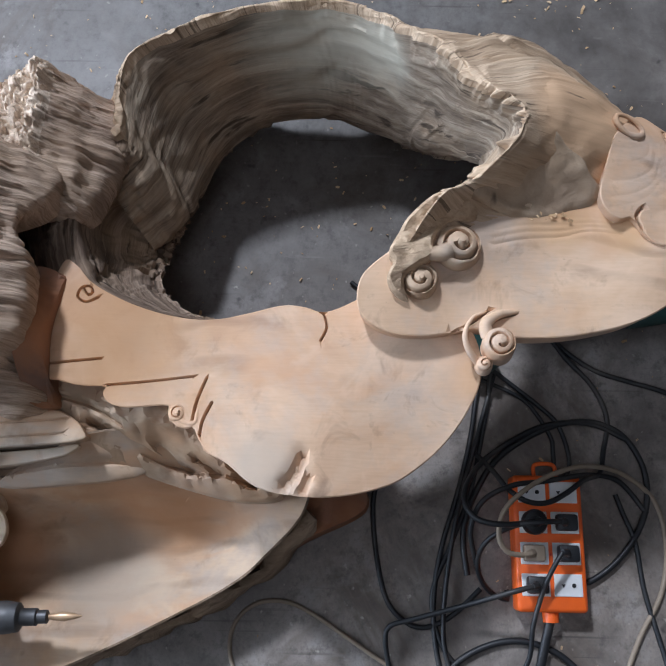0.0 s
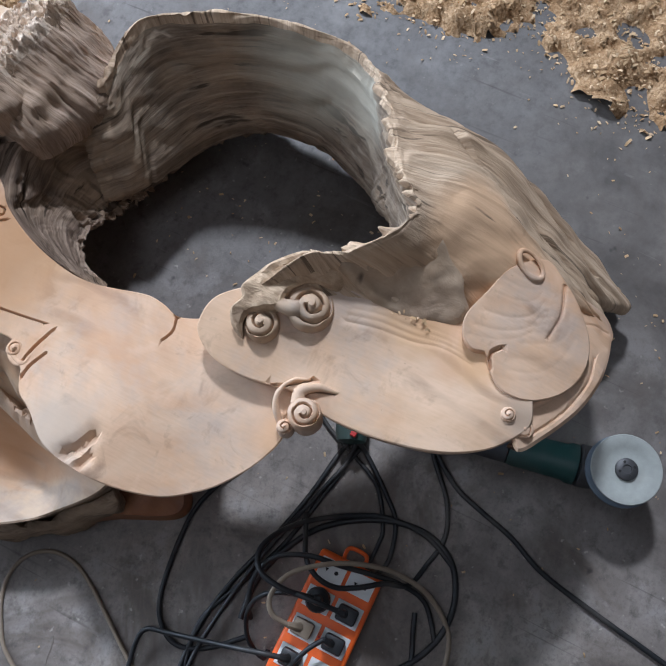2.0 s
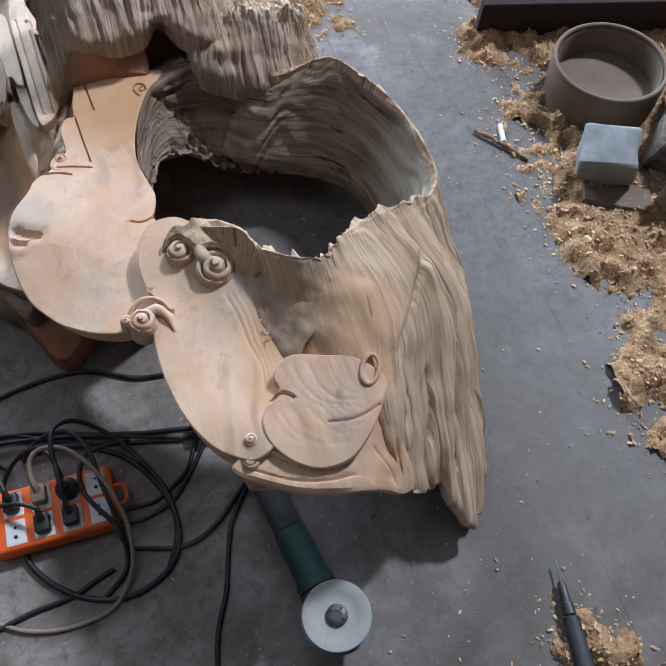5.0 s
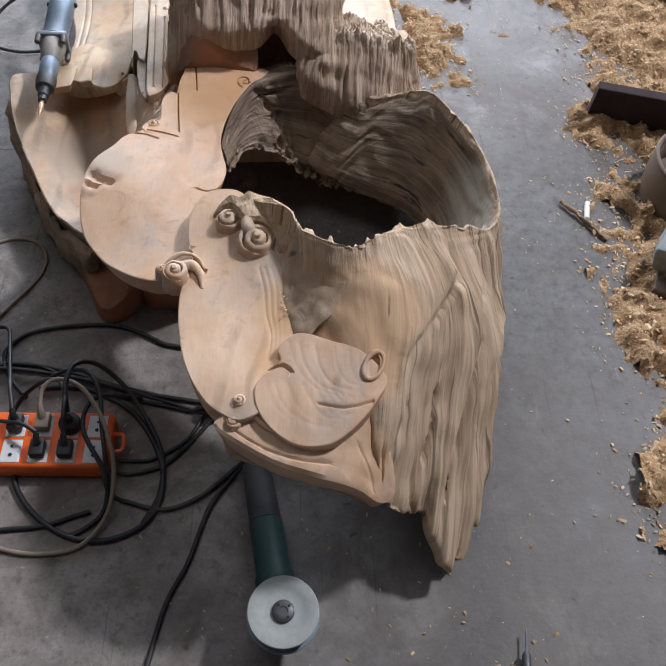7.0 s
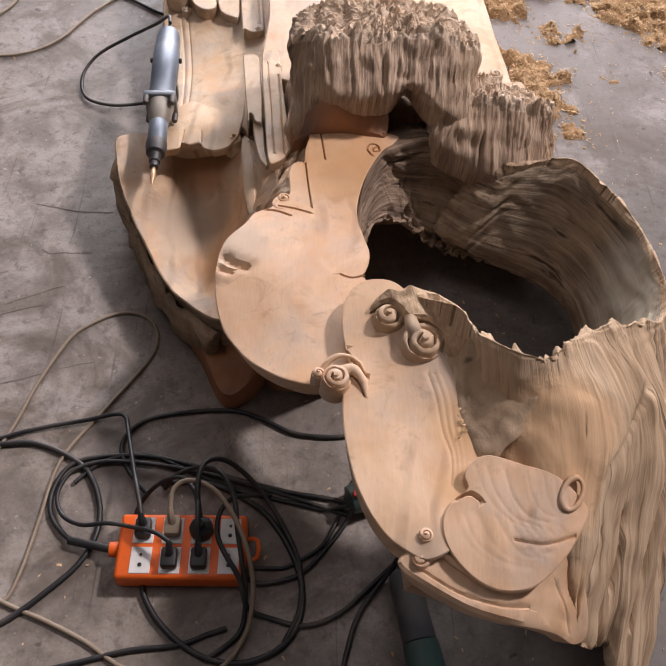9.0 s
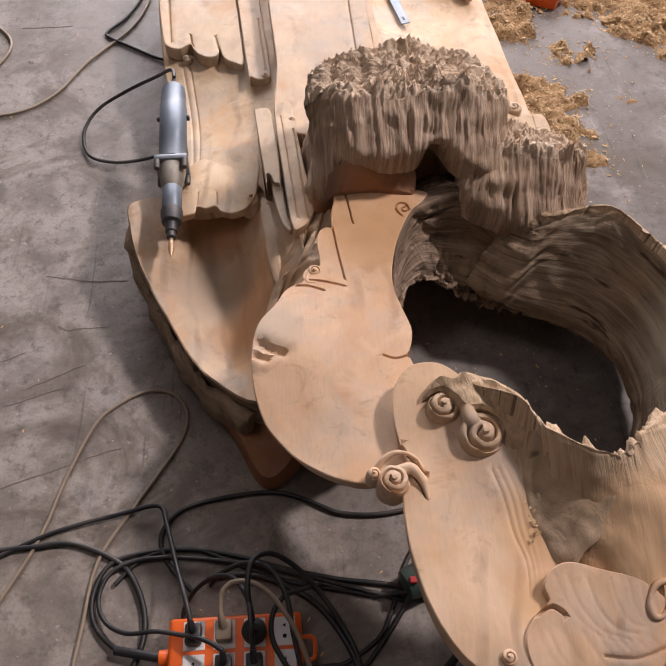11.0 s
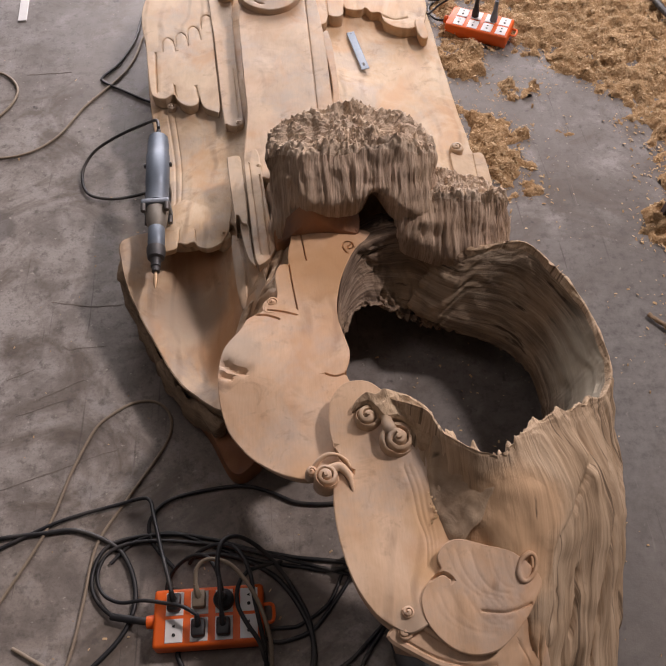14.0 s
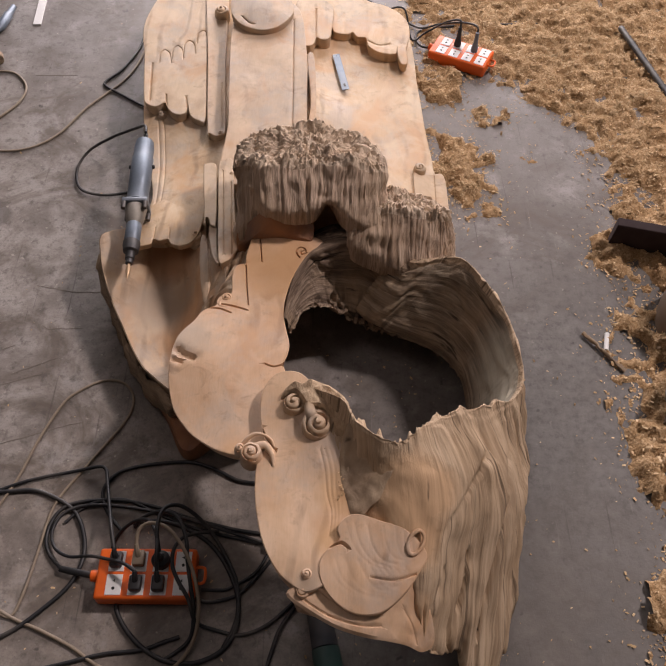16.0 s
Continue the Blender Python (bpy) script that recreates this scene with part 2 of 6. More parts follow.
def carved_wood(name, light, mid, dark, turn=20.0, spots=(), grain=0.0):
    """Freshly cut, hand-carved wood: pale and smooth, with soft clouds, a few faint growth lines and greyish handling marks."""
    n = Nodes(name, 0.6, spec=0.32)
    v = n.coords((1, 1, 1), (0, 0, turn))
    warp = n.coords((3.2, 1.5, 2.0), (0, 0, turn))
    cloud = n.noise(n.coords((1, 0.75, 1), (0, 0, turn)), 9.0, 4, 0.58, 0.8)
    fine = n.noise(n.coords((150, 14, 60), (0, 0, turn)), 2.0, 4, 0.6)
    speck = n.noise(v, 95.0, 3, 0.65)
    rings = n.add("TexWave", Vector=warp, Scale=1.9, Distortion=9.0, Detail=3.0)
    rings.inputs["Detail Scale"].default_value = 0.9
    c = n.ramp(cloud, (0.28, tuple(0.5 * a + 0.5 * b for a, b in zip(dark, mid))), (0.45, mid), (0.62, light))
    lines = n.math("MULTIPLY", n.ramp(rings.outputs[0], (0.0, 0.55), (0.24, 0.0)), n.ramp(n.noise(v, 4.6, 3), (0.50 - grain, 0.0), (0.62 - grain, 1.0)))
    c = n.mix(lines, c, tuple(0.62 * k for k in dark))
    pale, stain, dull = tuple(min(1.10 * k, 0.78) for k in light), tuple(0.55 * a + 0.45 * b for a, b in zip(mid, (0.58, 0.27, 0.11))), tuple(0.45 * sum(light) / 3 + 0.40 * k for k in mid)
    # greyish handling marks, dull smudges, small pores
    c = n.mix(n.ramp(n.noise(v, 6.5, 5, 0.65), (0.46, 0.0), (0.62, 0.70)), c, dull)
    c = n.mix(n.ramp(n.noise(v, 17.0, 4, 0.65, 0.6), (0.56, 0.0), (0.72, 0.60)), c, tuple(0.62 * k for k in dark))
    c = n.mix(0.07, c, n.ramp(fine, (0.38, (0.26, 0.16, 0.10)), (0.58, light)))
    c = n.mix(n.ramp(speck, (0.70, 0.0), (0.78, 0.35)), c, tuple(0.5 * k for k in dark))
    # orange heartwood stains and pale sanded patches
    c = n.mix(n.ramp(n.noise(n.coords((1.0, 0.7, 1), (0, 0, turn + 25)), 6.0, 4, 0.6, 0.9), (0.48, 0.0), (0.64, 0.70)), c, stain)
    c = n.mix(n.ramp(n.noise(n.coords((1, 1, 1), (40, 0, turn)), 9.0, 4, 0.65, 0.6), (0.50, 0.0), (0.66, 0.55)), c, pale)
    for at, r, soft, col in spots:
        c = n.mix(n.math("MULTIPLY", n.near(at, r, soft, 0.05), 0.7), c, col)
    tool = n.noise(n.coords((30, 17, 26), (0, 0, turn + 15)), 1.5, 3)
    h = n.math("ADD", n.math("MULTIPLY", fine, 0.20), n.math("MULTIPLY", tool, 0.6))
    return n.done(c, rough=n.ramp(cloud, (0.3, 0.5), (0.7, 0.7)), height=h, strength=0.2, distance=0.003)


def old_wood(name, light, mid, dark, scale=(60, 8, 60), turn=(0, 0, 0), fresh=(), relief=0.9, mapped=False):
    """Weathered root wood: grey-brown, with fibres, cracks and dark pits; fresh: places sanded back to bright wood."""
    n = Nodes(name, 0.85, spec=0.25)
    put = (lambda sc, tn=(0, 0, 0): n.mapped(sc)) if mapped else n.coords
    v = put(scale, turn)
    fib = n.noise(v, 1.0, 6, 0.72, 0.6)
    thin = n.noise(put(tuple(k * 3.2 for k in scale), turn), 1.0, 4, 0.65, 0.4)
    wide = n.noise(put((scale[0] * 0.22, scale[1] * 0.3, scale[2] * 0.22), turn), 1.0, 3, 0.5, 0.8)
    blot = n.noise(n.coords((9, 9, 9)), 1.0, 4)
    pits = n.noise(put((scale[0] * 0.5, scale[1] * 1.6, scale[2] * 0.5), turn), 1.0, 3, 0.7)
    c = n.ramp(fib, (0.36, dark), (0.48, mid), (0.61, light))
    c = n.mix(0.20 if mapped else 0.45, c, n.ramp(thin, (0.38, dark), (0.50, mid), (0.60, light)))
    c = n.mix(n.ramp(wide, (0.38, 0.55), (0.56, 0.0)), c, dark)
    c = n.mix(n.ramp(blot, (0.45, 0.0), (0.70, 0.45)), c, (0.55, 0.39, 0.25))
    if mapped:
        split = n.ramp(n.noise(put((scale[0] * 0.9, scale[1] * 0.45, 1)), 1.0, 4, 0.6, 0.5), (0.355, 0.85), (0.41, 0.0))
        c = n.mix(split, c, tuple(0.45 * k for k in dark))
    rough_side = 1.0
    for at, r, soft, col in fresh:
        here = n.math("MULTIPLY", n.near(at, r, soft, 0.08), 0.80)
        rough_side = n.math("MULTIPLY", n.math("SUBTRACT", 1.0, here), rough_side)
        c = n.mix(here, c, n.mix(0.45, n.ramp(fib, (0.3, tuple(0.78 * k for k in col)), (0.62, col)), col))
    c = n.mix(n.ramp(pits, (0.25, 0.85), (0.33, 0.0)), c, (0.05, 0.035, 0.025))
    h = n.math("ADD", n.math("ADD", n.math("MULTIPLY", fib, 0.8), n.math("MULTIPLY", wide, 0.7)), n.math("MULTIPLY", thin, 0.45))
    return n.done(c, height=n.math("MULTIPLY", h, rough_side), strength=relief, distance=0.006)


def plain(name, colour, rough=0.5, metal=0.0, vary=0.15, bump=0.1, scale=60.0):
    n = Nodes(name, rough, metal)
    a = n.noise(n.coords(), scale, 4, 0.6)
    b = n.noise(n.coords(), scale * 0.12, 3)
    c = n.mix(n.ramp(a, (0.3, vary), (0.75, 0.0)), colour, tuple(0.45 * k for k in colour))
    c = n.mix(n.ramp(b, (0.5, 0.0), (0.8, vary)), c, (0.32, 0.28, 0.24))
    r = n.ramp(a, (0.3, min(rough + 0.15, 1.0)), (0.7, rough))
    return n.done(c, rough=r, height=a, strength=bump, distance=0.001)


PEACH, HONEY = (0.70, 0.50, 0.35), (0.62, 0.40, 0.25)
wood_torso = carved_wood("wood_torso", PEACH, (0.64, 0.42, 0.27), (0.43, 0.26, 0.165), 10, [((0.17, 0.36, 0.29), 0.05, 0.10, (0.62, 0.35, 0.17)), ((0.17, -0.03, 0.33), 0.01, 0.04, (0.44, 0.34, 0.26)), ((0.00, 0.17, 0.30), 0.02, 0.05, (0.52, 0.42, 0.33)), ((0.13, -0.10, 0.31), 0.01, 0.05, (0.60, 0.36, 0.20))], 0.03)
wood_thigh = carved_wood("wood_thigh", PEACH, (0.65, 0.44, 0.285), (0.47, 0.29, 0.18), 25, [((0.325, -0.20, 0.37), 0.025, 0.04, (0.58, 0.35, 0.18)), ((0.315, -0.30, 0.36), 0.02, 0.03, (0.58, 0.36, 0.19)), ((0.265, -0.375, 0.35), 0.012, 0.03, (0.46, 0.35, 0.26))], 0.03)
wood_leaf = carved_wood("wood_leaf", (0.68, 0.47, 0.32), HONEY, (0.46, 0.29, 0.18), 55)
wood_bowl = carved_wood("wood_bowl", (0.55, 0.40, 0.27), (0.46, 0.305, 0.19), (0.27, 0.16, 0.09), -15, [((-0.13, 0.42, 0.07), 0.05, 0.06, (0.42, 0.35, 0.28)), ((-0.03, 0.33, 0.12), 0.05, 0.06, (0.42, 0.21, 0.10)), ((-0.10, 0.60, 0.08), 0.06, 0.06, (0.36, 0.18, 0.09))], 0.16)
wood_feather = carved_wood("wood_feather", (0.59, 0.455, 0.32), (0.51, 0.37, 0.245), (0.32, 0.21, 0.13), 3, (), 0.05)
wood_column = carved_wood("wood_column", (0.60, 0.45, 0.32), (0.52, 0.38, 0.26), (0.36, 0.25, 0.17), 0)
wood_panel = carved_wood("wood_panel", (0.62, 0.49, 0.345), (0.56, 0.385, 0.235), (0.38, 0.225, 0.125), 5, (), 0.05)
wood_gouged = carved_wood("wood_gouged", (0.52, 0.39, 0.27), (0.40, 0.27, 0.17), (0.17, 0.09, 0.05), 60, (), 0.16)
wood_crest = carved_wood("wood_crest", (0.58, 0.43, 0.30), (0.49, 0.35, 0.235), (0.32, 0.21, 0.14), 40, (), 0.05)
wood_red = carved_wood("wood_red", (0.36, 0.165, 0.08), (0.27, 0.115, 0.058), (0.13, 0.055, 0.03), 80)
root_skirt = old_wood("root_skirt", (0.66, 0.51, 0.365), (0.54, 0.395, 0.27), (0.31, 0.215, 0.14), (84, 5, 1), mapped=True, relief=0.6,
                      fresh=[((0.455, -0.230, 0.41), 0.050, 0.035, (0.66, 0.43, 0.26)), ((0.425, -0.285, 0.38), 0.055, 0.03, (0.66, 0.43, 0.26)), ((0.44, -0.42, 0.28), 0.040, 0.03, (0.62, 0.40, 0.24))])
# root wood for the inner faces, darkened to hold the hollow's shade
root_inner_shaded = old_wood("root_inner_shaded", (0.44, 0.36, 0.27), (0.26, 0.195, 0.14), (0.11, 0.078, 0.055), (5, 80, 1), mapped=True, relief=0.7,
                      # pale grey-green patches, brightened where the inner face catches light
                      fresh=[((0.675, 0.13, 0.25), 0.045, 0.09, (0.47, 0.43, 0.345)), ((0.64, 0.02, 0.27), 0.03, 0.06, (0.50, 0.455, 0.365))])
root_stump = old_wood("root_stump", (0.72, 0.57, 0.45), (0.58, 0.43, 0.325), (0.20, 0.13, 0.09), (130, 9, 9), (20, 0, 0), relief=1.0)
root_frayed = old_wood("root_frayed", (0.80, 0.69, 0.56), (0.70, 0.56, 0.44), (0.36, 0.26, 0.19), (120, 120, 60), relief=0.4)
# rear wall wood, colour lowered to stand for shade in the hollow
root_rear_shaded = old_wood("root_rear_shaded", (0.46, 0.35, 0.265), (0.24, 0.17, 0.125), (0.09, 0.062, 0.046), (6, 90, 1), relief=0.8, mapped=True)
root_sheet = old_wood("root_sheet", (0.56, 0.44, 0.32), (0.43, 0.32, 0.225), (0.27, 0.19, 0.13), (18, 14, 18), relief=0.45)
root_grey = old_wood("root_grey", (0.33, 0.30, 0.27), (0.20, 0.175, 0.15), (0.06, 0.05, 0.042), (14, 80, 80), (0, 0, 30), relief=1.0)
root_bark = old_wood("root_bark", (0.40, 0.30, 0.21), (0.29, 0.21, 0.145), (0.13, 0.09, 0.06), (20, 8, 60))
root_crest = old_wood("root_crest", (0.64, 0.49, 0.34), (0.50, 0.36, 0.24), (0.28, 0.19, 0.12), (40, 16, 34), (0, 0, 30), relief=0.8)
black_rubber = plain("black_rubber", (0.014, 0.015, 0.018), 0.42, 0, 0.3, 0.1)
beige_rubber = plain("beige_rubber", (0.28, 0.22, 0.16), 0.5, 0, 0.3, 0.1)
orange_plastic = plain("orange_plastic", (0.85, 0.13, 0.012), 0.38, 0, 0.12, 0.05)
white_plastic = plain("white_plastic", (0.72, 0.72, 0.72), 0.4, 0, 0.15, 0.05)
hole_black = plain("hole_black", (0.012, 0.012, 0.012), 0.6)
steel_blue = plain("steel_blue", (0.17, 0.215, 0.27), 0.40, 0.35, 0.25, 0.1)
steel_dark = plain("steel_dark", (0.10, 0.10, 0.105), 0.45, 0.7, 0.3, 0.1)
tool_green = plain("tool_green", (0.012, 0.055, 0.05), 0.4, 0, 0.25, 0.1)
tool_grip = plain("tool_grip", (0.028, 0.034, 0.045), 0.5, 0, 0.3, 0.15)
disc_grey = plain("disc_grey", (0.38, 0.40, 0.38), 0.7, 0, 0.25, 0.3, 90)
brass = plain("brass", (0.62, 0.42, 0.26), 0.35, 0.5, 0.2, 0.05)
board_dark = plain("board_dark", (0.030, 0.015, 0.016), 0.8, 0, 0.3, 0.1, 25)
clay_brown = plain("clay_brown", (0.17, 0.12, 0.085), 0.7, 0, 0.35, 0.3, 20)
white_stone = plain("white_stone", (0.31, 0.335, 0.34), 0.85, 0, 0.75, 0.6, 22)
red_plastic = plain("red_plastic", (0.6, 0.02, 0.02), 0.4)
wall_plaster = plain("wall_plaster", (0.15, 0.145, 0.14), 0.9, 0, 0.2, 0.2, 6)


def concrete():
    n = Nodes("concrete", 0.55, spec=0.4)
    big = n.noise(n.coords(), 1.5, 4, 0.6, 0.5)
    mid = n.noise(n.coords(), 7.0, 6, 0.65, 0.3)
    small = n.noise(n.coords(), 38.0, 5, 0.7)
    fine = n.noise(n.coords(), 160.0, 4, 0.7)
    c = n.ramp(big, (0.34, (0.150, 0.130, 0.118)), (0.62, (0.230, 0.215, 0.208)))
    # paler stretch left of the carving, lightened further in place of light
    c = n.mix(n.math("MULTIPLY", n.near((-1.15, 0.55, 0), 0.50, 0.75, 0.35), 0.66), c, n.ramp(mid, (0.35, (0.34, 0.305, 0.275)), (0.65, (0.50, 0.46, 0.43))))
    # browner stretch in front
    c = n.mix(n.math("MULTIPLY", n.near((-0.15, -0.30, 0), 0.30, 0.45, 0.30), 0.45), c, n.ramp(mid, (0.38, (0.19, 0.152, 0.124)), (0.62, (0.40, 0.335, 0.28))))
    # a round oil stain
    c = n.mix(n.math("MULTIPLY", n.near((-0.69, 0.80, 0), 0.060, 0.012, 0.02), 0.55), c, (0.10, 0.095, 0.095))
    c = n.mix(n.ramp(mid, (0.36, 0.60), (0.54, 0.0)), c, (0.120, 0.100, 0.087))
    c = n.mix(n.ramp(n.noise(n.coords(), 3.2, 5, 0.7, 1.2), (0.50, 0.0), (0.62, 0.75)), c, (0.105, 0.080, 0.062))
    c = n.mix(n.ramp(mid, (0.55, 0.0), (0.68, 0.7)), c, (0.33, 0.31, 0.30))
    c = n.mix(n.ramp(small, (0.32, 0.75), (0.48, 0.0)), c, (0.095, 0.082, 0.074))
    c = n.mix(n.ramp(fine, (0.34, 0.35), (0.5, 0.0)), c, (0.10, 0.09, 0.085))
    c = n.mix(n.ramp(n.noise(n.coords(), 70.0, 2, 0.5), (0.69, 0.0), (0.75, 0.6)), c, (0.46, 0.42, 0.37))
    # floor darkened right of and before the carving, standing for weaker light
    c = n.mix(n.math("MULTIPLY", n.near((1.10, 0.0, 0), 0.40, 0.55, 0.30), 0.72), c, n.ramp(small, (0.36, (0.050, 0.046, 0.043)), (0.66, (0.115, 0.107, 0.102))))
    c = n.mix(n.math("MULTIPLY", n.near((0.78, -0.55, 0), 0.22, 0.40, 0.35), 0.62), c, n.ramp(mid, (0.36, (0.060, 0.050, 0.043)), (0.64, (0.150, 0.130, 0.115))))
    # scraped pale scratches
    for turn, sc in ((35, 1.0), (-20, 0.8)):
        scr = n.noise(n.coords((26 * sc, 3.5 * sc, 1), (0, 0, turn)), 1.6, 3, 0.6, 0.6)
        c = n.mix(n.ramp(scr, (0.68, 0.0), (0.78, 0.30)), c, (0.34, 0.31, 0.29))
    for turn, sc in ((58, 1.2), (-35, 1.0), (80, 0.9)):
        cut = n.noise(n.coords((60 * sc, 2.2 * sc, 1), (0, 0, turn)), 1.4, 2, 0.5, 0.3)
        c = n.mix(n.ramp(cut, (0.22, 0.6), (0.29, 0.0)), c, (0.055, 0.045, 0.040))
    c = n.mix(n.ramp(n.noise(n.coords(), 26.0, 2), (0.24, 0.8), (0.30, 0.0)), c, (0.035, 0.032, 0.030))
    r = n.ramp(mid, (0.3, 0.44), (0.7, 0.66))
    h = n.math("ADD", n.math("MULTIPLY", mid, 0.8), n.math("ADD", n.math("MULTIPLY", fine, 0.25), n.math("MULTIPLY", small, 0.4)))
    return n.done(c, rough=r, height=h, strength=0.30, distance=0.004)


floor_concrete = concrete()


def sawdust_material():
    n = Nodes("sawdust", 0.95, spec=0.15)
    r = n.add("NewGeometry").outputs["Random Per Island"]
    c = n.ramp(r, (0.0, (0.33, 0.205, 0.105)), (0.5, (0.54, 0.36, 0.20)), (1.0, (0.72, 0.54, 0.35)))
    c = n.mix(n.ramp(n.noise(n.coords(), 6.0, 3), (0.45, 0.0), (0.7, 0.6)), c, (0.36, 0.27, 0.16))
    return n.done(c)


sawdust = sawdust_material()

# ---- setting ----
def wall(name, bm, material):
    ob = part(name, bm, material, None)
    return tagged(ob, "plain grey workshop wall closing the room", "wall", kind="structure")


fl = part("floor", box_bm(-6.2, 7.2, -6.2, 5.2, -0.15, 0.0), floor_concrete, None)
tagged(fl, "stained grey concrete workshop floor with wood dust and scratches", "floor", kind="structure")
crack_dirt = plain("crack_dirt", (0.19, 0.165, 0.145), 0.85, 0, 0.4, 0.3, 30)
CRACKS = [[(-0.556, 0.037), (-0.468, 0.067), (-0.379, 0.097), (-0.286, 0.127)],
          [(-0.524, 0.222), (-0.465, 0.243), (-0.413, 0.260)],
          [(-0.565, 0.318), (-0.531, 0.332), (-0.500, 0.346)],
          [(-0.447, 0.409), (-0.418, 0.398), (-0.342, 0.401)],
          [(-0.591, 0.363), (-0.585, 0.298), (-0.572, 0.246)],
          [(-0.485, 0.260), (-0.434, 0.288), (-0.381, 0.310)],
          [(-0.574, 0.148), (-0.541, 0.160)],
          [(-0.491, 0.542), (-0.381, 0.522), (-0.312, 0.523)],
          [(-0.687, 1.443), (-0.549, 1.448)]]
for k, pts in enumerate(CRACKS):
    p = resample(smooth_line(pts, 6), 0.006)
    p = p + 0.0022 * np.c_[fbm(p * 40, 400 + k, 2), fbm(p * 40, 430 + k, 2)]
    t = np.gradient(p, axis=0)
    t /= np.linalg.norm(t, axis=1)[:, None] + 1e-9
    half = (0.0008 + 0.0009 * np.clip(fbm(p * 25, 460 + k, 2) + 0.35, -0.6, 1))[:, None] * np.stack([-t[:, 1], t[:, 0]], 1)
    half[0] = half[-1] = 0.0001
    V = np.vstack([np.c_[p + half, np.full(len(p), 0.0008)], np.c_[p - half, np.full(len(p), 0.0008)], np.c_[p + half, np.full(len(p), -0.002)], np.c_[p - half, np.full(len(p), -0.002)]])
    m = len(p)
    F = [(i, i + m, i + m + 1, i + 1) for i in range(m - 1)] + [(i + 2 * m, i, i + 1, i + 2 * m + 1) for i in range(m - 1)] + [(i + m, i + 3 * m, i + 3 * m + 1, i + m + 1) for i in range(m - 1)]
    mesh_part("crack", make_mesh("crack", V, F, False), crack_dirt, fl)
wall("wall_west", box_bm(-6.2, -6.0, -6.2, 5.2, 0.0, 6.0), wall_plaster)
wall("wall_east", box_bm(7.0, 7.2, -6.2, 5.2, 0.0, 6.0), wall_plaster)
wall("wall_south", box_bm(-6.0, 7.0, -6.2, -6.0, 0.0, 6.0), wall_plaster)
wall("wall_north_left", box_bm(-6.0, -1.4, 5.0, 5.2, 0.0, 6.0), wall_plaster)
wall("wall_north_right", box_bm(2.2, 7.0, 5.0, 5.2, 0.0, 6.0), wall_plaster)
wall("wall_north_high", box_bm(-1.4, 2.2, 5.0, 5.2, 3.25, 6.0), wall_plaster)
CEILING = (("ceiling_west", -6.2, -2.8, -6.2, 5.2), ("ceiling_near", -2.8, -0.2, -6.2, -1.5), ("ceiling_far", -2.8, -0.2, 2.7, 5.2), ("ceiling", -0.2, 3.9, -6.2, 5.2),
           ("ceiling_east", 5.1, 7.2, -6.2, 5.2), ("ceiling_side_near", 3.9, 5.1, -6.2, 1.7), ("ceiling_side_far", 3.9, 5.1, 2.9, 5.2))
for nm, xa, xb, ya, yb in CEILING:
    tagged(part(nm, box_bm(xa, xb, ya, yb, 6.0, 6.15), wall_plaster, None), "plain workshop ceiling round a roof opening", "ceiling", kind="structure")

# ---- the carving ----
carving = empty("wood_carving", (0.2, 0.5, 0), label="large unfinished carved root wood sculpture lying on the floor", category="sculpture")


def tooled(amount, seed=0, fx=22.0, fy=16.0):
    return lambda q: amount * fbm(np.c_[q[:, 0] * fx, q[:, 1] * fy], seed, 3)


def carve(name, V, F, material, label="", sharp=26, sides=None):
    ob = mesh_part(name, make_mesh(name, V, F, True, sharp), material, carving, label)
    if sides:
        ob.data.materials.append(sides)
        ob.data.polygons.foreach_set("material_index", [0] * slab.tops + [1] * (len(ob.data.polygons) - slab.tops))
    return ob


# lower carved plate with the neck
torso_top = surface([(-0.03, 0.06, 0.290), (-0.01, 0.126, 0.302), (0.03, -0.05, 0.290), (0.116, -0.111, 0.312), (0.10, 0.05, 0.312), (0.166, 0.096, 0.313),
                     (0.21, 0.15, 0.310), (0.144, 0.393, 0.291), (0.109, 0.373, 0.289), (0.238, 0.418, 0.294), (0.205, 0.27, 0.292), (0.22, -0.04, 0.322), (0.05, 0.22, 0.300)])
torso_line = smooth_line([(0.126, 0.474), (0.113, 0.446), (0.107, 0.415), (0.106, 0.386), (0.096, 0.388), (0.084, 0.378), (0.078, 0.352), (0.081, 0.300), (0.070, 0.298), (0.056, 0.288), (0.050, 0.273), (0.052, 0.262), (0.038, 0.255), (0.020, 0.242), (0.006, 0.216), (-0.024, 0.175), (-0.034, 0.120), (-0.033, 0.070), (-0.022, 0.020),
                          (-0.006, -0.015), (0.031, -0.060), (0.077, -0.094), (0.126, -0.112), (0.180, -0.100), (0.240, -0.050), (0.250, 0.010), (0.222, 0.052),
                          (0.206, 0.092), (0.213, 0.120), (0.216, 0.150), (0.207, 0.195), (0.200, 0.240), (0.203, 0.290), (0.220, 0.355), (0.250, 0.415), (0.285, 0.455), (0.210, 0.478)], 6, True)
